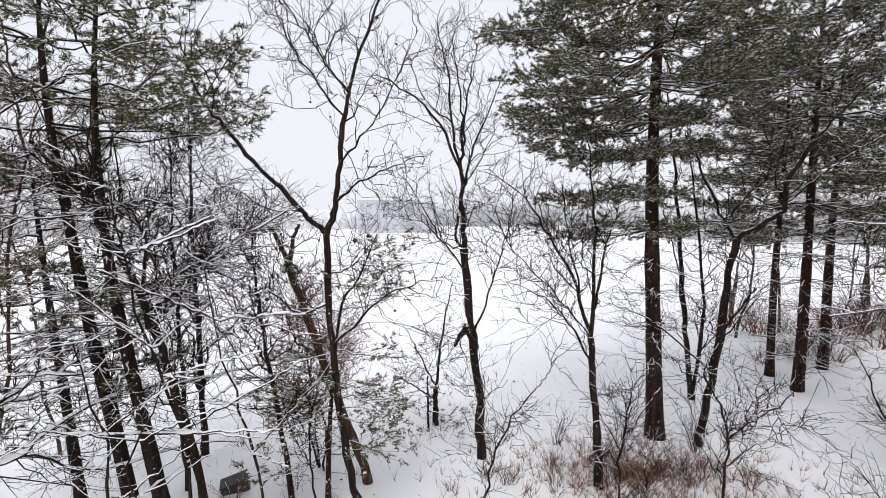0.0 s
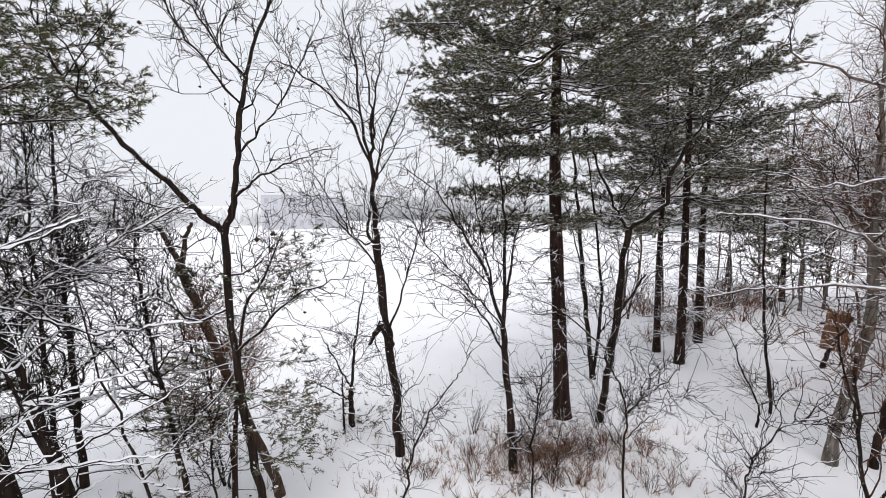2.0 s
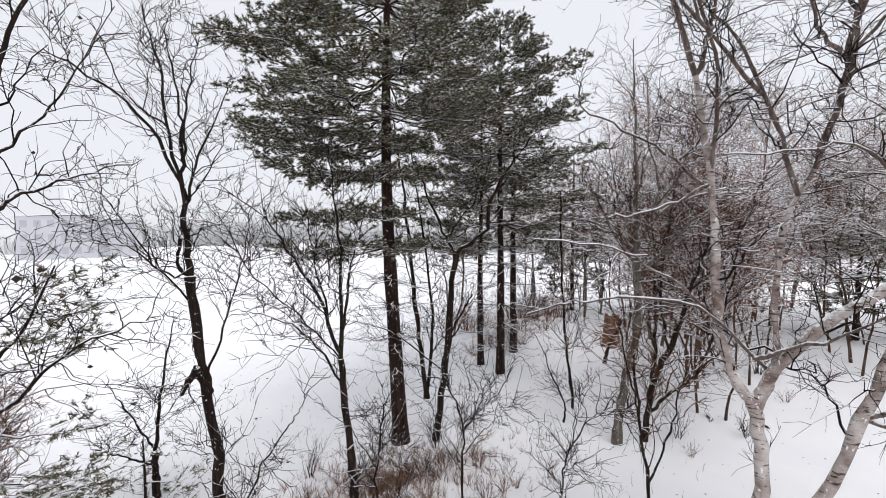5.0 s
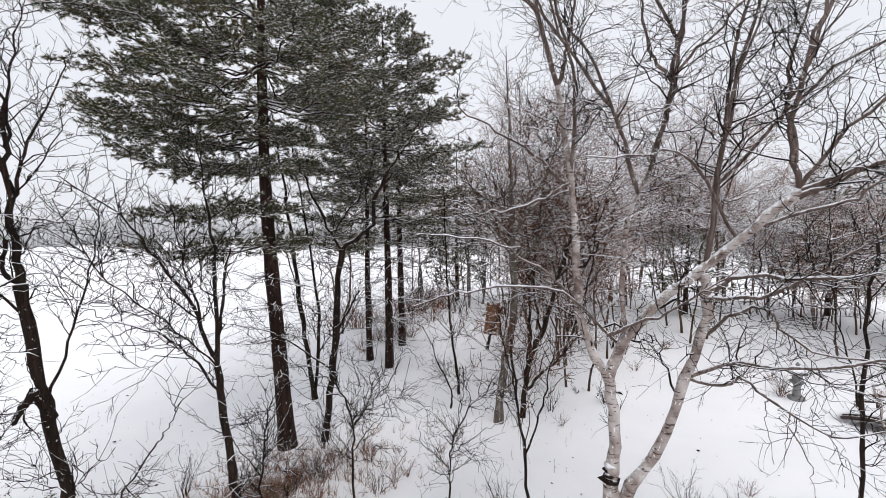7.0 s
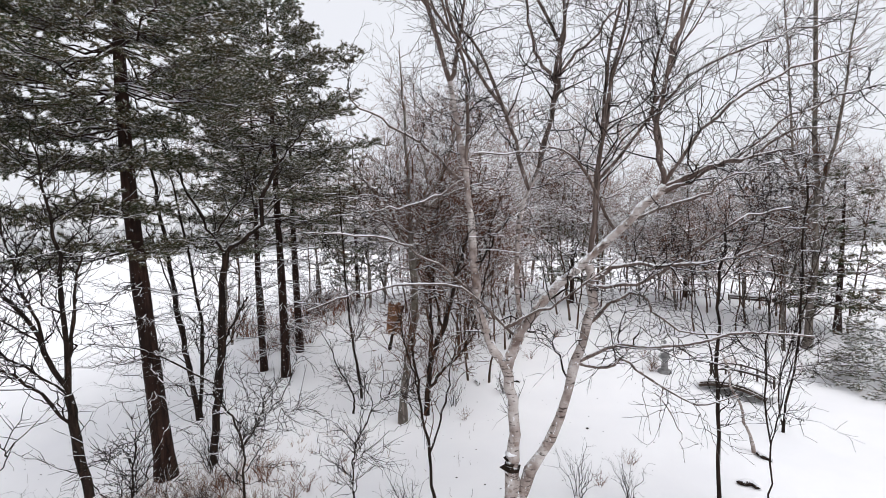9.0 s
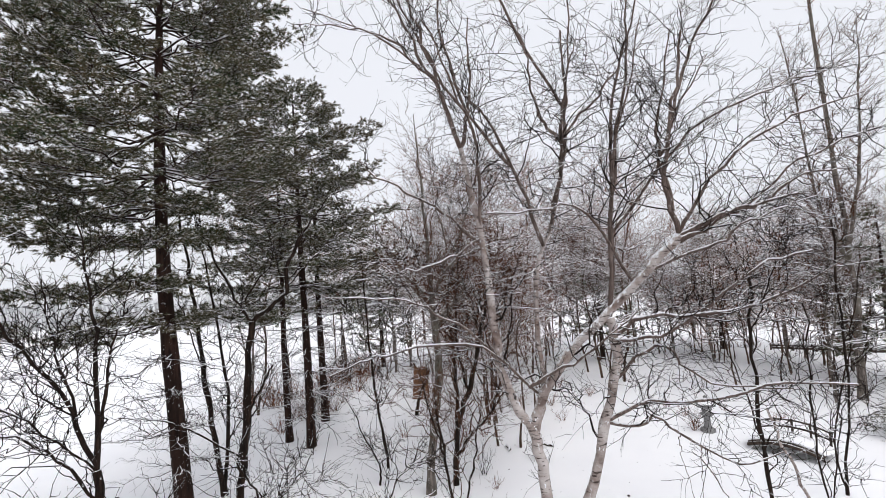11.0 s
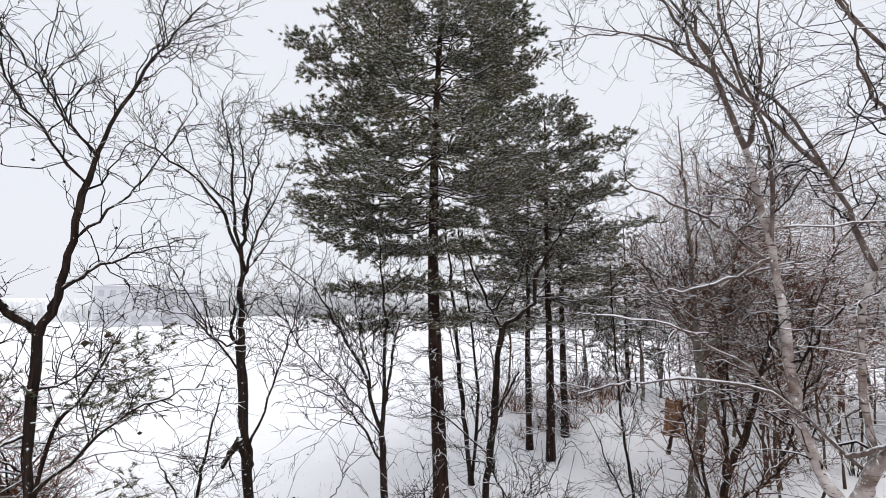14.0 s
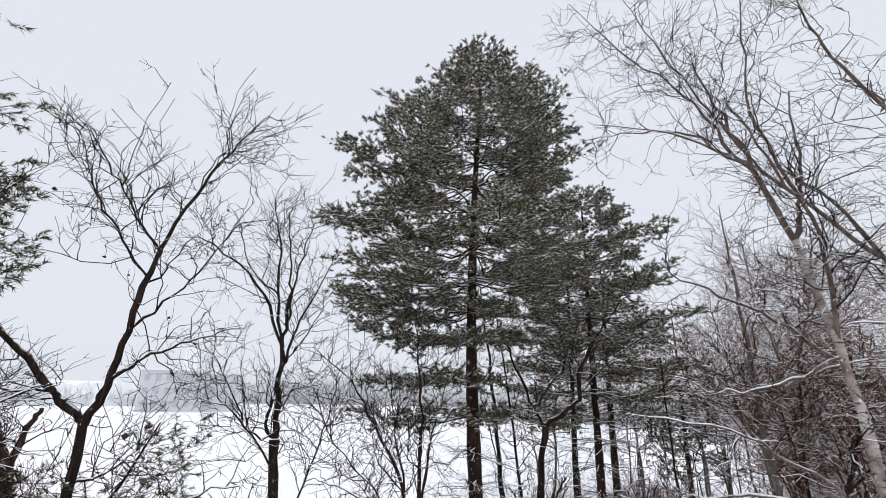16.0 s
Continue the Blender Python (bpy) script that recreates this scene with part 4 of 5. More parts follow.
def ground():
    """One sheet of snow from the foot of the house to the horizon, finer near by."""
    k = np.linspace(-1, 1, 181)
    c = np.sign(k) * (np.abs(k) * 32 + np.abs(k) ** 7 * 1800)
    V = np.array([(x + 6, y + 8, 0.0) for y in c for x in c])
    V[:, 2] = heights(V[:, :2])
    V[:, 2] += [0.05 * noise.noise((x * 0.35, y * 0.35, 3.0)) * min(1.0, 60.0 / (math.hypot(x, y) + 1.0)) + (0.03 * noise.noise((x * 1.6, y * 1.6, 7.0)) if math.hypot(x, y) < 30 else 0.0) for x, y, z in V]
    n = len(c)
    i = (np.arange(n - 1)[:, None] * n + np.arange(n - 1)[None]).ravel()
    tagged(part("ground", V, np.stack([i, i + 1, i + n + 1, i + n], 1), SNOW_GROUND), "snow-covered ground and frozen lake under fresh snow", "snow", kind="structure")


ground()


# ---- the far shore, its snowfall haze painted as pale colours ----
def box(bm, lo, hi):
    v = bmesh.ops.create_cube(bm, size=1.0)["verts"]
    for q in v:
        q.co = Vector([(lo[i] + hi[i]) / 2 + q.co[i] * (hi[i] - lo[i]) for i in range(3)])
    return v


def far_building():
    root = thing("apartment_building", (-11.0, 122.0, 0), "three-storey building, its colours paled for snowfall haze", "building")
    bm = bmesh.new()
    box(bm, (-11.5, 0, -0.2), (1.5, 12, 8.9))
    box(bm, (1.5, 2.0, -0.2), (9.0, 12, 8.3))
    bm_part("wall", bm, HAZED_WALL, root)
    bm = bmesh.new()
    box(bm, (-11.9, -0.3, 8.9), (1.8, 12.3, 9.2))
    box(bm, (1.8, 1.7, 8.3), (9.3, 12.3, 8.6))
    bm_part("roof", bm, HAZED_TOWER, root, "flat roof dusted with snow")
    bm = bmesh.new()
    box(bm, (-0.55, -0.06, -0.7), (0.55, 0.1, 0.7))
    first = bm_part("window", bm, HAZED_GLASS, root)
    first.location = (-10.2, 0, 1.7)
    for k in range(3):
        for j in range(6):
            if k or j:
                o = first.copy()
                scene.collection.objects.link(o)
                o.location = (-10.2 + 2.1 * j, 0, 1.7 + 2.8 * k)
        for j in range(3):
            o = first.copy()
            scene.collection.objects.link(o)
            o.location = (2.9 + 2.3 * j, 2.0, 1.7 + 2.6 * k)
    return root


far_building()


def hazed_tower():
    root = thing("tower", (-33.0, 300.0, 0), "tower block, its colour paled to a faint shape for snowfall haze", "building")
    bm = bmesh.new()
    box(bm, (-3.5, 0, -0.2), (3.5, 8, 27))
    bm_part("wall", bm, HAZED_TOWER, root)
    bm = bmesh.new()
    box(bm, (-3.8, -0.3, 27), (3.8, 8.3, 27.8))
    bm_part("roof", bm, SNOW, root)


hazed_tower()


def far_woods(name, az0, az1, dist, high, seed, depth=6.0, mat=None, many=900):
    """A belt of bare woods on the far shore: many thin upright crowns."""
    g = rnd(seed)
    az = np.radians(g.uniform(az0, az1, many))
    d = dist + g.uniform(0, depth, many)
    x, y = np.sin(az) * d, np.cos(az) * d
    h = high * g.uniform(0.5, 0.84, many) * (0.9 + 0.1 * np.sin(az * 17 + seed))
    s = np.linspace(0, 1, 5)
    P = np.zeros((many, 5, 3))
    P[..., 0], P[..., 1], P[..., 2] = x[:, None], y[:, None], h[:, None] * s
    P[:, 1:] += g.normal(size=(many, 4, 3)) * 0.35
    R = np.array([0.1, 0.15, 0.25, 0.22, 0.05])[None] * g.uniform(0.5, 1.3, (many, 1)) * dist / 150
    # the closed mass of the woods behind the single crowns
    a = np.radians(np.linspace(az0, az1, 600))
    top = [high * (0.8 + 0.2 * noise.noise((v * 9, seed, 0)) + 0.1 * noise.noise((v * 60, seed, 5)) + 0.1 * noise.noise((v * 260, seed, 9))) for v in a]
    rows = [(dist + depth * 0.6, np.zeros(600)), (dist + depth, np.array(top)), (dist + depth + 8, np.zeros(600))]
    V = np.concatenate([np.stack([np.sin(a) * q, np.cos(a) * q, z], 1) for q, z in rows])
    i = np.concatenate([np.arange(599) + 600 * k for k in range(2)])
    mass = V, np.stack([i, i + 1, i + 601, i + 600], 1)
    # one colour for crowns and mass, with the haze already mixed in
    part(name, *join([tubes(P, R, 3), mass]), mat or HAZED_WOOD)
    tagged(bpy.data.objects[name], "belt of trees on the far shore, painted pale grey for haze", "woods", kind="stuff")


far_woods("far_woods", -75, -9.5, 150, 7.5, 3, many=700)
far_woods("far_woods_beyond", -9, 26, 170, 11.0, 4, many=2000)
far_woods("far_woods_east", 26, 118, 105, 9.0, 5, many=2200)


# ---- the large trees ----
def crown_main(h, az):
    """Limb length of the large pine: a cone above, broad tiers below."""
    L = float(np.interp(18.7 - h, (0, 0.4, 1.3, 2.6, 3.8, 5.2, 6.6, 8.3, 10.4, 11.5), (0.1, 0.2, 0.8, 1.8, 2.75, 4.15, 4.4, 4.3, 3.9, 3.2)))
    # shorter limbs where the next pine shades them
    L *= 1 - 0.22 * max(0.0, math.cos(az + 0.47)) * float(np.interp(h, (12.5, 14.5), (1, 0)))
    # the lowest limbs survive on the side of the open lake alone
    return L if h > 9.2 else 2.7 if h < 5.3 else L * (0.35 + 0.65 * max(0.0, math.cos(az - 2.7)))


def cone(top, slope, most):
    return lambda h, az: min(0.25 + slope * max(top - h, 0), most)


def trunk_of(spec):
    """One line out of a spec's stacked limbs."""
    return [p for limb in spec[1] for p in limb[2:]]


T = trunk_of(MAIN_PINE)
pine("pine_tree", *MAIN_PINE[0], 31, "tall dark pine with tiered limbs dusted with snow", 18.5, 0.235, 7.8, 2.4, crown_main, trunk=T[:4] + T[5:], step=0.95, each=14, twigs=14, flat=0.15, tilt=2.5, dead=0.95, split=True, tuft=(22, 0.1, 0.0088), snowy=0.8, straggle=0.5, fan=0.85, inner=0.36)
pine("pine_tree", *PINE_FAR_B[0], 32, "tall pine standing behind the larger one", 15.4, 0.177, 7.4, 1.4, cone(15.4, 0.95, 3.8), tuft=(18, 0.12, 0.0105), step=0.9, each=12, twigs=9, gaps=0.05, tilt=3.5, inner=0.34, fan=0.85, straggle=0.25, snowy=0.8, flat=0.06)
pine("pine_tree", *PINE_FAR_C[0], 33, "tall pine in the row along the shore", 13.3, 0.185, 5.8, 1.4, cone(13.3, 0.6, 3.2), tuft=(10, 0.16, 0.014), step=0.75, each=5, twigs=5, gaps=0.2, dead=0.6)
pine("pine_tree", *PINE_FAR_A[0], 34, "slender pine with a thin crown", 12.8, 0.15, 5.4, 1.4, cone(12.8, 0.5, 2.8), tuft=(10, 0.16, 0.014), step=0.75, each=5, twigs=5, gaps=0.2, dead=0.6)
pine("pine_tree", *TRUNK_L1[0], 35, "dark slanting pine by the lake", 17.0, 0.145, 7.6, 3.0, cone(16.0, 0.6, 3.0), trunk=TRUNK_L1[1][0][2:], twigs=9, step=0.75, each=6, gaps=0.18, tuft=(13, 0.115, 0.01), bark=BARK_DARK, dead=0.7)
pine("pine_tree", *TRUNK_L2[0], 36, "tall dark pine with snowy upper limbs", 17.0, 0.14, 7.8, 3.0, cone(17.0, 0.6, 2.8), trunk=TRUNK_L2[1][0][2:], twigs=9, step=0.75, each=6, gaps=0.18, tuft=(13, 0.115, 0.01), bark=BARK_DARK, dead=0.7)
pine("pine_tree", *TRUNK_L4[0], 37, "dark pine with low green boughs", 13.0, 0.11, 2.8, 1.5, cone(9.5, 0.6, 2.3), trunk=TRUNK_L4[1][0][2:], twigs=7, step=0.7, each=6, gaps=0.3, bark=BARK_DARK, tuft=(12, 0.13, 0.011))
pine("pine_sapling", -1.23, 9.94, 0.0, 38, "young ragged leaning pine with sparse needles and snow", 6.0, 0.05, 0.7, 0.6, cone(6.3, 0.55, 1.7), trunk=[(-1.1, -0.18, 0), (-1.0, -0.15, 2), (-0.72, -0.12, 4.35), (-0.34, -0.06, 5.0), (0.08, 0.01, 6.0)], tuft=(11, 0.1, 0.0095), step=0.45, each=4, twigs=7, gaps=0.25, snowy=0.55)
pine("pine_sapling", -0.2, 12.78, 0.0, 39, "low young pine at the foot of a small tree", 1.7, 0.025, 0.3, 0.3, cone(1.7, 0.8, 1.1), tuft=(8, 0.15, 0.008), step=0.4, each=4, twigs=4, gaps=0.4, snowy=0.5)

birch = bare_tree("birch_tree", BIRCH, 23, "many-stemmed birch with pale bark and snow-laden branches", BARK_BIRCH, TWIG_DARK, snowy=1.35, dust=0.16, fine=1.0, density=6.4, low=2.2, angle=(35, 80), up=0.0, length=(0.7, 2.3), coat=0.0022, girth=1.15, young=BARK_YOUNG, thick=0.72, load=0.3)
g = rnd(9)
knot = part("knot", *lumps(np.array([(-0.1, -0.14, 1.7), (-0.06, -0.12, 1.58), (-0.02, -0.12, 1.76)]), np.array([0.17, 0.2, 0.14]), g, 0.6), BARK_DARK, birch, "dark knot at the fork")
part("snow_cap", *lumps(np.array([(-0.08, -0.13, 1.88)]), np.array([0.13]), g, 0.3), SNOW, knot, "clump of snow on the knot")
bare_tree("maple_tree", TREE_A, 11, "dark leafless maple forking above a slender trunk", BARK_DARK, density=6.5, leaves=22, snowy=0.6)
bare_tree("ash_tree", TREE_B, 12, "leafless tree with a straight trunk and a broken side stub", BARK_DARK, density=6.5, girth=1.15, snowy=0.6)
bare_tree("cherry_tree", TREE_D, 13, "slim leafless tree dividing into several rising stems", BARK_DARK, density=8.5, up=0.22)
bare_tree("crooked_tree", TREE_C, 14, "leaning crooked tree with a sawn-off stub", BARK_DARK, density=7, girth=0.88)
bare_tree("twin_tree", TREE_E, 15, "pair of brown leafless stems behind the pine", BARK_DARK, TWIG_DARK, density=5, girth=1.15)
bare_tree("young_tree", STEM_SMALL, 16, "short dark leafless tree standing alone in snow", BARK_DARK, density=7, low=0.8, length=(0.3, 0.9))
bare_tree("sapling", SAPLING_A, 17, "thin upright sapling in open snow", BARK_DARK, density=6, group="saplings")
bare_tree("sapling", SAPLING_B, 18, "small bent sapling in open snow", BARK_DARK, density=9, low=0.5, length=(0.3, 0.8), group="saplings")
bare_tree("grey_tree", TREE_W, 19, "pale grey trunk leaning over the snow", BARK_GREY, TWIG_BROWN, density=11, up=0.05, dust=0.6, girth=1.2)
bare_tree("dark_multi_stem_tree", TREE_V, 20, "low dark tree of several crossing stems", BARK_DARK, TWIG_BROWN, density=12, low=1.4, dust=0.6, girth=1.2)
bare_tree("sapling", SAPLING_C, 21, "thin dark sapling with whip-like stems", BARK_DARK, TWIG_BROWN, density=8, group="saplings")
bare_tree("leaning_stub", LEANING_STUB, 22, "short dark leaning stub of a dead trunk", BARK_DARK, density=1)
bare_tree("oak_tree", TRUNK_L3, 24, "dark slanting tree with long snowy limbs", BARK_DARK, density=21, snowy=1.2)
bare_tree("oak_tree", NEAR_TREE, 29, "dark tree with long low limbs laden with snow", BARK_DARK, density=3.2, snowy=1.3)
bare_tree("dark_tree", TRUNK_L5, 25, "straight dark trunk among the lakeside trees", BARK_DARK, density=15)
bare_tree("dark_tree", TRUNK_L6, 26, "slim dark slanting tree by the lake", BARK_DARK, density=19)
bare_tree("dark_tree", TRUNK_L7, 27, "slim dark trunk among the lakeside trees", BARK_DARK, density=19)
bare_tree("dead_tree", SNAG, 28, "old brown trunk with a broken forked top", BARK_BROWN, density=1.5, snowy=0.5)
bare_tree("slim_tree", TREE_R1, 41, "slim dark sapling before the pond", BARK_DARK, density=5, girth=0.75)
bare_tree("slim_tree", TREE_R2, 42, "dark pair of thin stems by the footbridge", BARK_DARK, density=7, girth=0.7)
bare_tree("old_tree", TREE_R3, 43, "thick brown trunk beyond the pond", BARK_GREY, TWIG_BROWN, density=9, girth=1.1)
bare_tree("slim_tree", TREE_R4, 44, "thin dark sapling before the footbridge", BARK_DARK, density=6, girth=0.8)
bare_tree("leaning_pole", PALE_POLE, 45, "pale dead stem leaning in the snow", BARK_BIRCH, density=1)
for k, w in enumerate((WHIP_A, WHIP_B, WHIP_C, WHIP_D, WHIP_E)):
    bare_tree("sapling", w, 50 + k, "whip-thin dark sapling among the brush", BARK_DARK, density=9, low=0.6, length=(0.4, 1.3), group="saplings")


bare_tree("thorn_tree", ((-2.74, 10.97, 0.0), random_limbs(rnd(58), 4.6, 3, 0.25, 0.045, 6)), 58, "small thorny tree with a mass of fine rusty twigs", BARK_DARK, TWIG_RED, density=11, low=1.4, length=(0.4, 1.3), category="tree")

bare_tree("understorey_tree", ((-5.3, 7.3, 0.0), random_limbs(rnd(170), 5.6, 2, 0.34, 0.05, 7)), 170, "dark understorey tree with a tangle of snowy twigs", BARK_DARK, density=2.6, low=2.2, length=(0.7, 2.2), angle=(40, 85), up=0.03, snowy=1.3, coat=0.007, dust=0.45, fine=0.8, split=False, sides=7)
for k, (x, y, h) in enumerate(((-4.6, 8.3, 7.6), (-3.1, 8.4, 7.2))):
    bare_tree("understorey_tree", ((x, y, 0.0), random_limbs(rnd(190 + k), h, 1, 0.24, 0.06, 10)), 190 + k, "slim dark tree with snowy level branches by the lake", BARK_DARK, density=3.4, low=3.7, length=(1.1, 2.8), angle=(45, 85), up=0.02, snowy=1.3, coat=0.005, dust=0.3, fine=0.7, split=False, sides=7, group="understorey by the lake")


# ---- the thicket beyond: a few wild trees, copied ----
def wild(name, seed, label, height, stems, mat, twig, density, r=0.07, lean=0.16, forks=5, low=1.8):
    g = rnd(seed)
    return bare_tree(name, ((0, 0, 0), random_limbs(g, height, stems, lean, r, forks)), seed, label, mat, twig, density=density, low=low, length=(0.7, 2.2), angle=(35, 85), up=0.05, group="wild trees of the thicket", snowy=1.2, dust=0.5, coat=0.005, thick=0.8, fine=0.6, split=False, sides=5)


MODELS = [
    wild("thicket_tree", 61, "tangled brown leafless tree in the thicket", 7.6, 1, BARK_BROWN, TWIG_BROWN, 8.5, 0.07, 0.34, 15, 3.6),
    wild("thicket_tree", 62, "low reddish leafless tree in the thicket", 6.4, 1, BARK_BROWN, TWIG_RED, 10.0, 0.06, 0.45, 17, 2.4),
    wild("thicket_tree", 63, "tall grey leafless tree in the thicket", 10.5, 2, BARK_GREY, TWIG_GREY, 3.5, 0.09, 0.14, 6, 3.0),
    wild("thicket_tree", 64, "slender reddish leafless tree in the thicket", 9.0, 1, BARK_BROWN, TWIG_RED, 7.5, 0.07, 0.26, 15, 4.2),
]
spots = [[], [], [], []]
g = rnd(70)


def spread(many, az0, az1, d0, d1, kinds):
    """Scatter trees of the given kinds over a sector as seen from the house."""
    for k in range(many):
        az, d = radians(g.uniform(az0, az1)), g.uniform(d0, d1)
        spots[kinds[k % len(kinds)]].append((math.sin(az) * d, math.cos(az) * d))


spread(6, 57, 68, 20, 25, (1, 0, 1))
spread(5, 53, 60, 26, 34, (2, 3, 0))
spread(10, 40, 52, 32, 40, (2, 3, 0))
spread(9, 58, 78, 26, 34, (0, 3))
spread(13, 54, 76, 26, 37, (1, 0, 1, 3, 1, 0))
spread(3, 61, 68, 17, 21, (1, 3, 0))
spread(4, 33, 40, 25, 34, (2, 3))
spread(38, 66, 97, 33, 43, (1, 3, 0, 1, 2))
spread(16, 84, 108, 25, 38, (3, 2, 1, 0))
spread(8, 91, 101, 28, 35, (1, 0, 3))
spread(5, -56, -30, 11, 17, (3, 0))
for model, places in zip(MODELS, spots):
    for k, (x, y) in enumerate(places):
        m = pose(x, y, lie_of_land(x, y), g.uniform(-4, 4), g.uniform(-4, 4), g.uniform(0, 360))
        if k == 0:
            model.matrix_basis = m
        else:
            s = g.uniform(0.75, 1.2) * (1.35 if y > 6 and x > 0 and model is not MODELS[2] else 1.0)
            copy_thing(model, m).scale = (s, s, s * g.uniform(0.9, 1.15))

for k, (x, y, h) in enumerate(((29, 15, 11), (33, 9, 9.5), (36, 20, 12), (38, 2, 10), (27, 24, 12.5), (30, -5.2, 8.5))):
    pine("pine_tree", x, y, 0.0, 80 + k, "dim green pine far back in the woods", h, 0.16, 1.5, 1.0, cone(h, 0.45, 2.8), tuft=(6, 0.24, 0.03), step=0.8, each=6, twigs=3, snowy=0.6)
pine("spruce_tree", 21.8, -5.2, 0.0, 90, "young spruce with boughs bent under snow", 2.9, 0.06, 0.2, 0.2, cone(2.9, 0.75, 1.9), tuft=(6, 0.16, 0.011), step=0.45, each=7, twigs=8, snowy=1.0)


# ---- brush ----
BRUSH = "brush under the trees"
BUSHES = [shrub("shrub", 0, 0, 100 + k, "leafless brown shrub of fine twigs in snow", 11, (1.0, 0.7, 1.4, 0.9)[k], (0.7, 0.6, 0.9, 0.8)[k], (TWIG_BROWN, TWIG_RED, TWIG_DARK, TWIG_GREY)[k], fine=0.7, group=BRUSH) for k in range(4)]
g = rnd(110)
spots = [(5.5 + g.normal() * 1.4, 11.0 + g.normal() * 0.6) for k in range(30)]
spots += [(g.uniform(1.4, 8.2), g.uniform(8.7, 11.0)) for k in range(24)]
spots += [(10.45, 2.95), (11.1, 2.6), (10.9, 1.9), (12.4, 2.1)]
spots += [(g.uniform(-6, 1.0), g.uniform(9.2, 12.8)) for k in range(6)]
spots += [(g.uniform(5.8, 9.5), g.uniform(5.5, 9.0)) for k in range(3)]
spots += [(15.4, 12.8), (13.6, 8.0), (12.9, 7.2), (14.2, 10.2)]
spots += [(g.uniform(15, 25), g.uniform(6.0, 10.5)) for k in range(12)]
spots += [(g.uniform(36, 43), g.uniform(-9, 9)) for k in range(30)]
spots += [(g.uniform(19.5, 23), g.uniform(-3, 4.5)) for k in range(10)]
spots += [(15.6 + g.normal() * 1.3, 18.9 + g.normal() * 0.5) for k in range(16)]
spots += [(g.uniform(15.5, 24.5), g.uniform(20.5, 25)) for k in range(24)]
for k, (x, y) in enumerate(spots):
    m = pose(x, y, lie_of_land(x, y), 0, 0, g.uniform(0, 360))
    s = g.uniform(0.5, 0.95) * (3.0 if y > 20 else 1.7 if x > 13 and y > 8 else 1.0)
    if k < 4:
        BUSHES[k].matrix_basis = m
    else:
        copy_thing(BUSHES[(1 if k % 2 else int(g.randint(0, 4)))], m).scale = (s, s, s)


def dry_brush():
    """Dead fern and grass that stands out of the snow round the pine."""
    g = rnd(120)
    n = 850
    a, r = g.uniform(0, 6.28, n), np.abs(g.normal(size=n)) * 0.7
    at = np.stack([5.0 + 3.4 * r * np.cos(a), 10.6 + 1.8 * r * np.sin(a), np.zeros(n)], 1)
    at[:, 2] = heights(at[:, :2]) - 0.02
    up = np.tile([[0.0, 0.0, 1.0]], (n, 1))
    tagged(part("dry_grass", *needles(at, up, g, 7, 0.42, 0.0065, 0.0, 0.38), DRY_GRASS, smooth=False), "dead brown grass and fern standing out of the snow", "grass", kind="stuff")


dry_brush()


def litter():
    """Twigs and crumbs of bark on the snow, and stalks that stick out of it."""
    g = rnd(130)
    n = 600
    d, az = g.uniform(8.5, 24, n), np.radians(g.uniform(-45, 85, n))
    at = np.stack([np.sin(az) * d, np.cos(az) * d, np.zeros(n)], 1)
    at[:, 2] = heights(at[:, :2]) + 0.02
    tagged(part("twig_litter", *lumps(at, g.uniform(0.008, 0.03, n) * np.where(g.rand(n) < 0.06, 2.2, 1.0), g, 0.4), TWIG_DARK, smooth=False), "small fallen twigs and bark on the snow", "litter", kind="stuff")
    n = 420
    d, az = 8.5 + 14 * g.rand(n) ** 1.3, np.radians(g.uniform(-40, 62, n))
    P = np.zeros((n, 4, 3))
    P[:, :, 0], P[:, :, 1] = (np.sin(az) * d)[:, None], (np.cos(az) * d)[:, None]
    P[:, :, 2] = heights(P[:, 0, :2])[:, None] - 0.03 + g.uniform(0.08, 0.45, (n, 1)) * np.linspace(0, 1, 4)
    P[:, 1:, :2] += np.cumsum(g.normal(size=(n, 3, 2)) * 0.035, 1)
    tagged(part("dry_stalk", *tubes(P, np.tile([[0.004, 0.0035, 0.003, 0.002]], (n, 1)), 3), TWIG_BROWN), "thin dry stalks sticking out of the snow", "stalks", kind="stuff")


litter()


# ---- the garden ----
def bevel_box(bm, lo, hi, b=0.015):
    v = box(bm, lo, hi)
    es = list({e for q in v for e in q.link_edges})
    bmesh.ops.bevel(bm, geom=es, offset=b, segments=2, affect="EDGES")


def ring(bm, z0, r0, z1, r1, sides=6):
    bmesh.ops.create_cone(bm, cap_ends=True, segments=sides, radius1=r0, radius2=r1, depth=z1 - z0, matrix=Matrix.Translation((0, 0, (z0 + z1) / 2)))


def stone_lantern(x, y):
    root = thing("stone_lantern", (x, y, lie_of_land(x, y)), "grey stone garden lantern capped with snow by the pond", "lantern")
    for name, rows in (("base", ((-0.05, 0.3, 0.12, 0.27),)), ("post", ((0.12, 0.14, 0.55, 0.12),)), ("platform", ((0.55, 0.16, 0.66, 0.28),)), ("light_box", ((0.66, 0.17, 0.95, 0.17),)), ("cap", ((0.95, 0.36, 1.0, 0.36), (1.0, 0.36, 1.2, 0.07))), ("finial", ((1.2, 0.05, 1.27, 0.08), (1.27, 0.08, 1.36, 0.01)))):
        bm = bmesh.new()
        for r in rows:
            ring(bm, *r)
        bm_part(name, bm, STONE, root)
    root.scale = (0.92, 0.92, 1.0)
    bm = bmesh.new()
    ring(bm, 1.04, 0.3, 1.2, 0.1, 12)
    bm_part("snow_cover", bm, SNOW, root, "cap of fresh snow")


stone_lantern(20.27, 1.96)


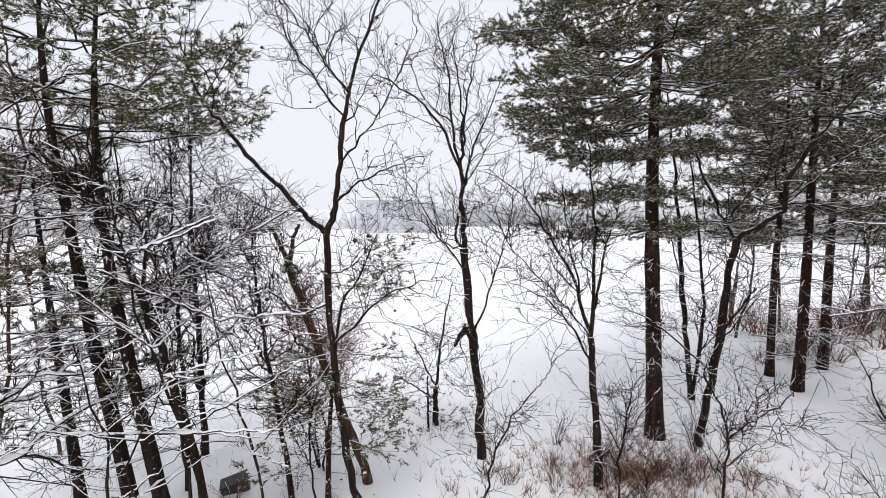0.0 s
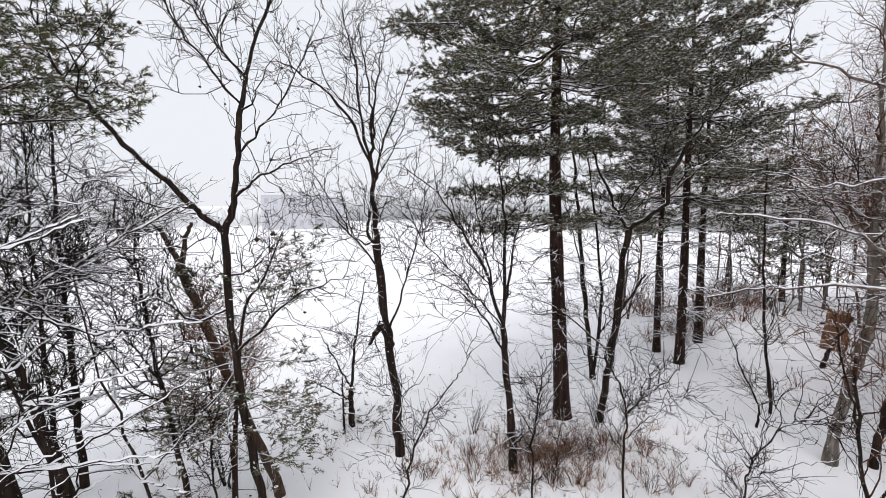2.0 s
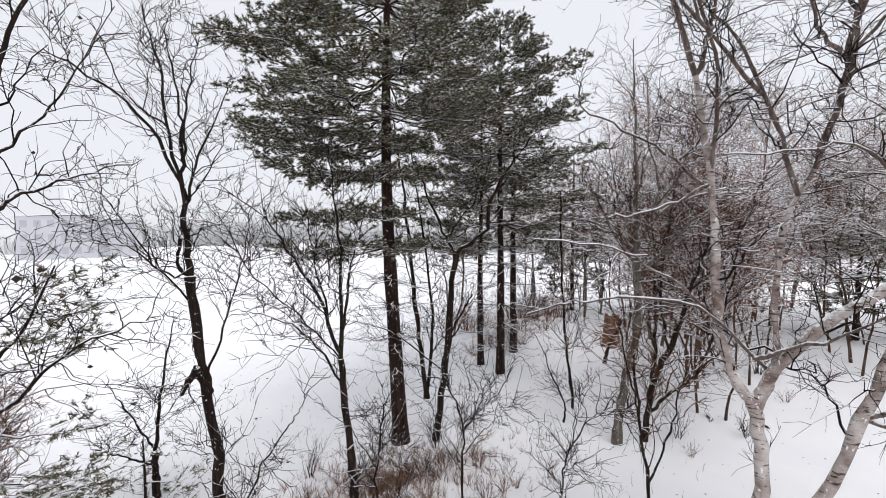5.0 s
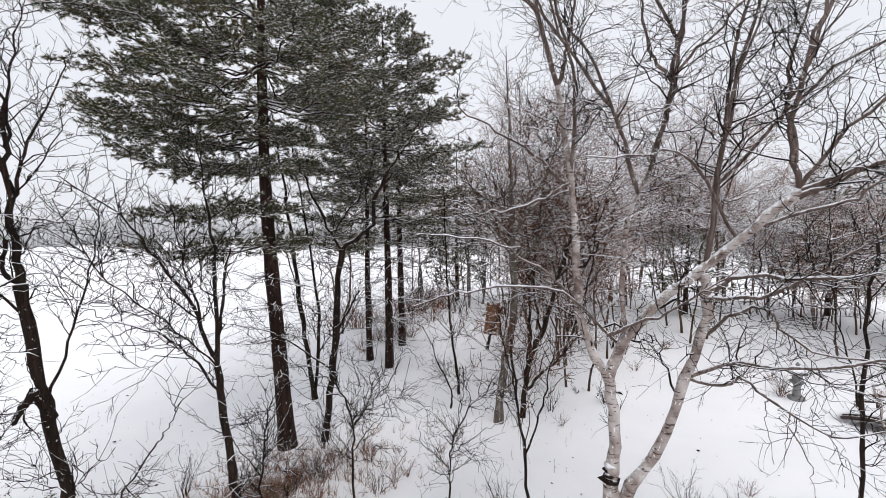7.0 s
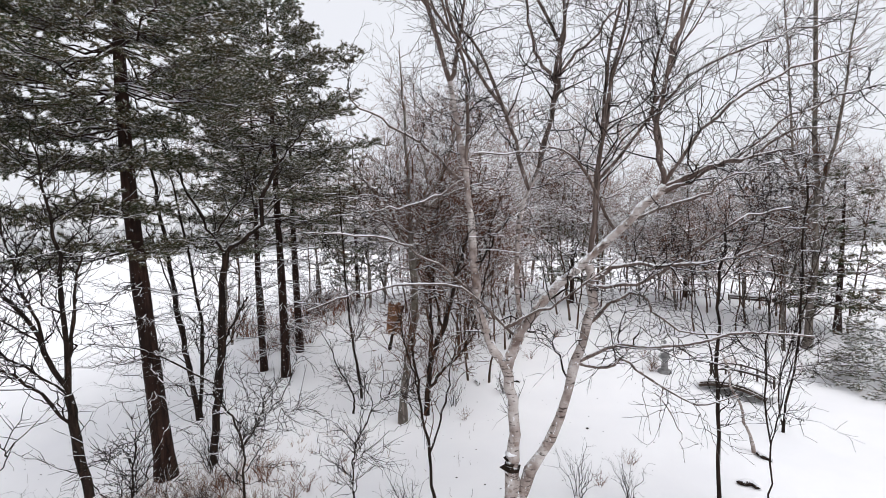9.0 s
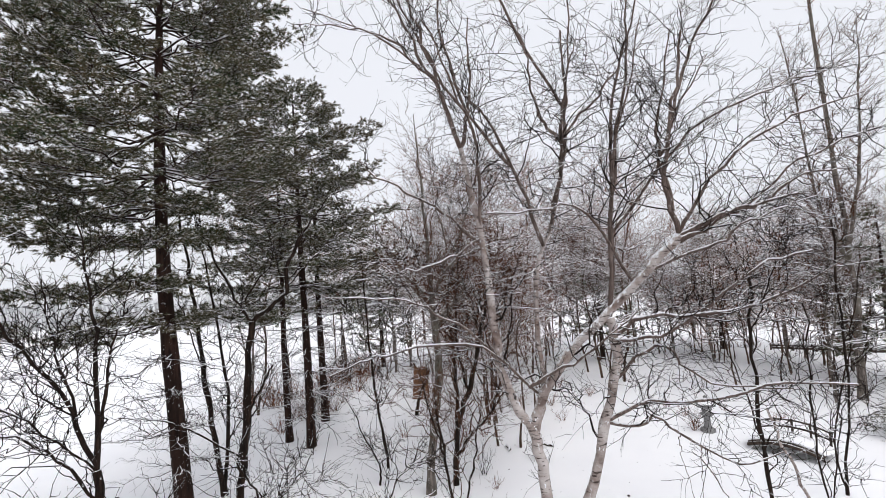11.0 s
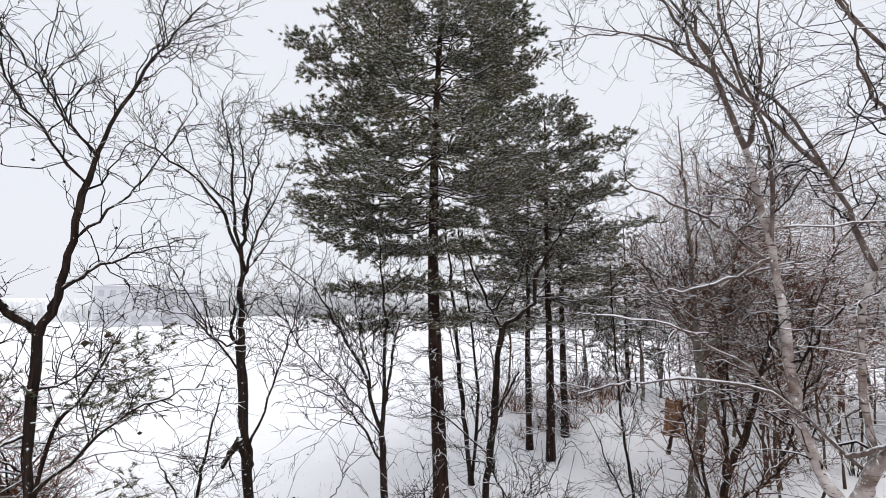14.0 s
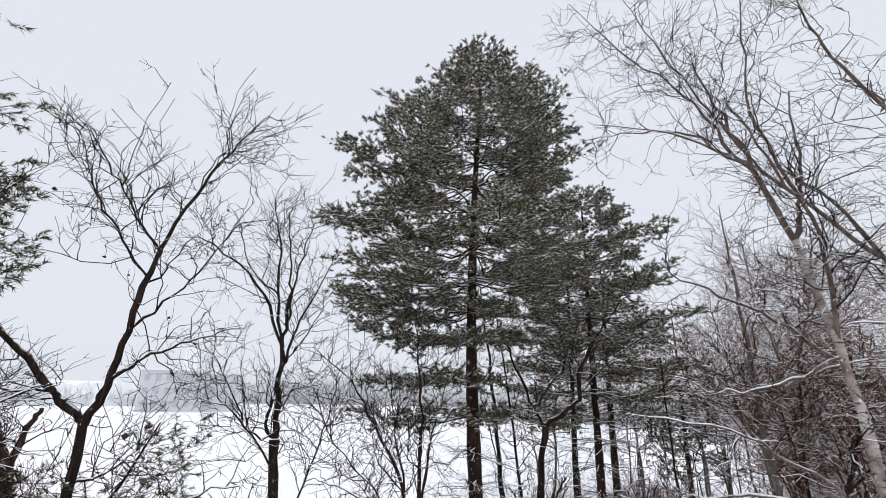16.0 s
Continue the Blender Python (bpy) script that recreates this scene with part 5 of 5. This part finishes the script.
def footbridge(a, b):
    a, b = Vector(a), Vector(b)
    root = thing("footbridge", (a + b) / 2, "small arched dark wooden footbridge with thin rails and snow", "bridge")
    root.rotation_euler = (0, 0, math.atan2(b.y - a.y, b.x - a.x))
    L, W = (b - a).length, 0.9
    arch = lambda u: 0.22 + 0.22 * (1 - (2 * u / L) ** 2)
    n = 15
    for k in range(n):
        u = -L / 2 + L * (k + 0.5) / n
        bm = bmesh.new()
        bevel_box(bm, (-L / n / 2 + 0.008, -W / 2, -0.02), (L / n / 2 - 0.008, W / 2, 0.02), 0.005)
        o = bm_part("plank", bm, DARK_WOOD, root)
        o.location, o.rotation_euler = (u, 0, arch(u)), (0, math.atan(0.88 * 2 * u / L / L * 1.0), 0)
    us = np.linspace(-L / 2, L / 2, 13)
    for side in (-1, 1):
        P = np.array([[(u, side * W / 2, arch(u) - 0.09) for u in us]])
        part("beam", *tubes(P, np.full((1, 13), 0.06), 4), DARK_WOOD, root)
        for z in (0.25, 0.48) if side > 0 else ():
            P = np.array([[(u, side * W / 2, arch(u) + z) for u in us]])
            part("rail", *tubes(P, np.full((1, 13), 0.026), 6), DARK_WOOD, root)
        for u in np.linspace(-L / 2 + 0.06, L / 2 - 0.06, 5) if side > 0 else ():
            bm = bmesh.new()
            bevel_box(bm, (u - 0.028, side * W / 2 - 0.028, arch(u) - 0.1), (u + 0.028, side * W / 2 + 0.028, arch(u) + 0.53), 0.005)
            bm_part("post", bm, DARK_WOOD, root)
    P = np.array([[(u, 0, arch(u) + 0.03) for u in us]])
    v, f = tubes(P, np.full((1, 13), 0.42), 8)
    v[:, 2] = arch(0) * 0 + np.interp(v[:, 0], us, [arch(u) for u in us]) + np.where(v[:, 2] > np.interp(v[:, 0], us, [arch(u) for u in us]) + 0.03, 0.08, 0.015)
    part("snow_cover", v, f, SNOW, root, "fresh snow on the deck")


footbridge((19.49, 0.56, lie_of_land(19.49, 0.56)), (18.77, -1.43, lie_of_land(18.77, -1.43)))


def low_fence(a, b):
    """A low fence of dark boards between posts, with snow on its rail."""
    a, b = Vector(a), Vector(b)
    root = thing("fence", (a + b) / 2, "low dark wooden fence edging the garden, capped with snow", "fence")
    root.rotation_euler = (0, 0, math.atan2(b.y - a.y, b.x - a.x))
    L = (b - a).length
    bm = bmesh.new()
    bevel_box(bm, (-0.05, -0.05, -0.2), (0.05, 0.05, 0.46), 0.01)
    post = bm_part("post", bm, DARK_WOOD, root)
    post.location = (-L / 2, 0, 0)
    for k in range(1, 8):
        o = post.copy()
        scene.collection.objects.link(o)
        o.location = (-L / 2 + L * k / 7, 0, 0)
    for z in (0.16, 0.33):
        for k in range(7):
            bm = bmesh.new()
            bevel_box(bm, (L / 7 * k - L / 2 + 0.065, -0.02, z - 0.07), (L / 7 * (k + 1) - L / 2 - 0.065, 0.02, z + 0.07), 0.008)
            bm_part("board", bm, DARK_WOOD, root)
    us = np.linspace(-L / 2, L / 2, 29)
    g = rnd(160)
    P = np.array([[(u, 0, 0.42) for u in us]])
    part("snow_cover", *tubes(P, 0.07 * g.uniform(0.7, 1.2, (1, 29)), 6), SNOW, root, "ridge of fresh snow on the fence")


low_fence((38.0, -0.7, 0), (36.9, -9.0, 0))


def storage_box(x, y, turn):
    root = thing("storage_box", (x, y, lie_of_land(x, y)), "dark grey plastic storage box lying in the snow", "box")
    root.rotation_euler = (radians(8), radians(-14), radians(turn))
    root.scale = (0.8, 0.8, 0.8)
    bm = bmesh.new()
    bevel_box(bm, (-0.36, -0.22, -0.05), (0.36, 0.22, 0.3), 0.03)
    body = bm_part("body", bm, BLACK_PLASTIC, root)
    bm = bmesh.new()
    bevel_box(bm, (-0.38, -0.24, 0.303), (0.38, 0.24, 0.36), 0.02)
    bm_part("lid", bm, BLACK_PLASTIC, root)
    bm = bmesh.new()
    bevel_box(bm, (-0.09, -0.262, 0.16), (0.09, -0.222, 0.2), 0.01)
    bm_part("handle", bm, BLACK_PLASTIC, body)


storage_box(-4.52, 10.06, 20)


def stump(x, y, h=1.75, r=0.33):
    """A broken old trunk with a splintered top."""
    g = rnd(140)
    root = thing("broken_stump", (x, y, lie_of_land(x, y)), "broad dark brown rotten stump standing in snow", "stump")
    n, k = 22, 9
    a = np.arange(n) * 2 * np.pi / n
    rim = h * (0.92 + 0.08 * g.rand(n))
    V = []
    for j in range(k):
        s = j / (k - 1)
        rr = r * (1.35 - 0.4 * s ** 0.5) * (1 + 0.07 * np.sin(a * 5 + 1) + 0.04 * g.normal(size=n))
        V.append(np.stack([np.cos(a) * rr + 0.15 * s, np.sin(a) * rr, rim * s - 0.1 * (1 - s)], 1))
    V.append(np.stack([np.cos(a) * r * 0.55 + 0.15, np.sin(a) * r * 0.55, rim * 0.6], 1))
    i = (np.arange(k)[:, None] * n + np.arange(n)).ravel()
    j = (np.arange(k)[:, None] * n + (np.arange(n) + 1) % n).ravel()
    part("trunk", np.concatenate(V), np.stack([i, j, j + n, i + n], 1), STUMP, root)
    part("snow_cover", *lumps(np.array([(0.15, 0, h * 0.62), (0.3, 0.1, h * 0.62), (0.0, -0.1, h * 0.6)]), np.array([0.25, 0.16, 0.16]), g, 0.3), SNOW, root, "fresh snow on top")


stump(20.81, 15.92, 1.95, 0.37)


def fallen_log(x, y, turn, ln, r, seed):
    g = rnd(seed)
    root = thing("fallen_branch", (x, y, lie_of_land(x, y) + r * 0.6), "short dark fallen branch half under snow", "branch", group="fallen branches")
    root.rotation_euler = (0, 0, radians(turn))
    s = np.linspace(-0.5, 0.5, 7)
    P = np.stack([s * ln, 0.06 * np.sin(s * 5), 0.03 * np.cos(s * 4)], 1)[None] + g.normal(size=(1, 7, 3)) * 0.012
    R = r * np.array([[0.1, 0.9, 1, 1.05, 0.95, 0.8, 0.1]])
    part("wood", *tubes(P, R, 7), BARK_DARK, root)
    part("snow_cover", *tubes(*snow_on(P, R, g, 0.6, 0.01), 6), SNOW, root, "thin ridge of fresh snow")


for k, (x, y, turn, ln, r) in enumerate(((15.69, 8.11, 20, 0.6, 0.06), (12.77, -0.43, 70, 0.5, 0.07), (14.3, -0.85, 40, 0.45, 0.06), (24.4, 19.2, 10, 1.2, 0.1), (16.57, 6.88, 60, 0.5, 0.05))):
    fallen_log(x, y, turn, ln, r, 150 + k)
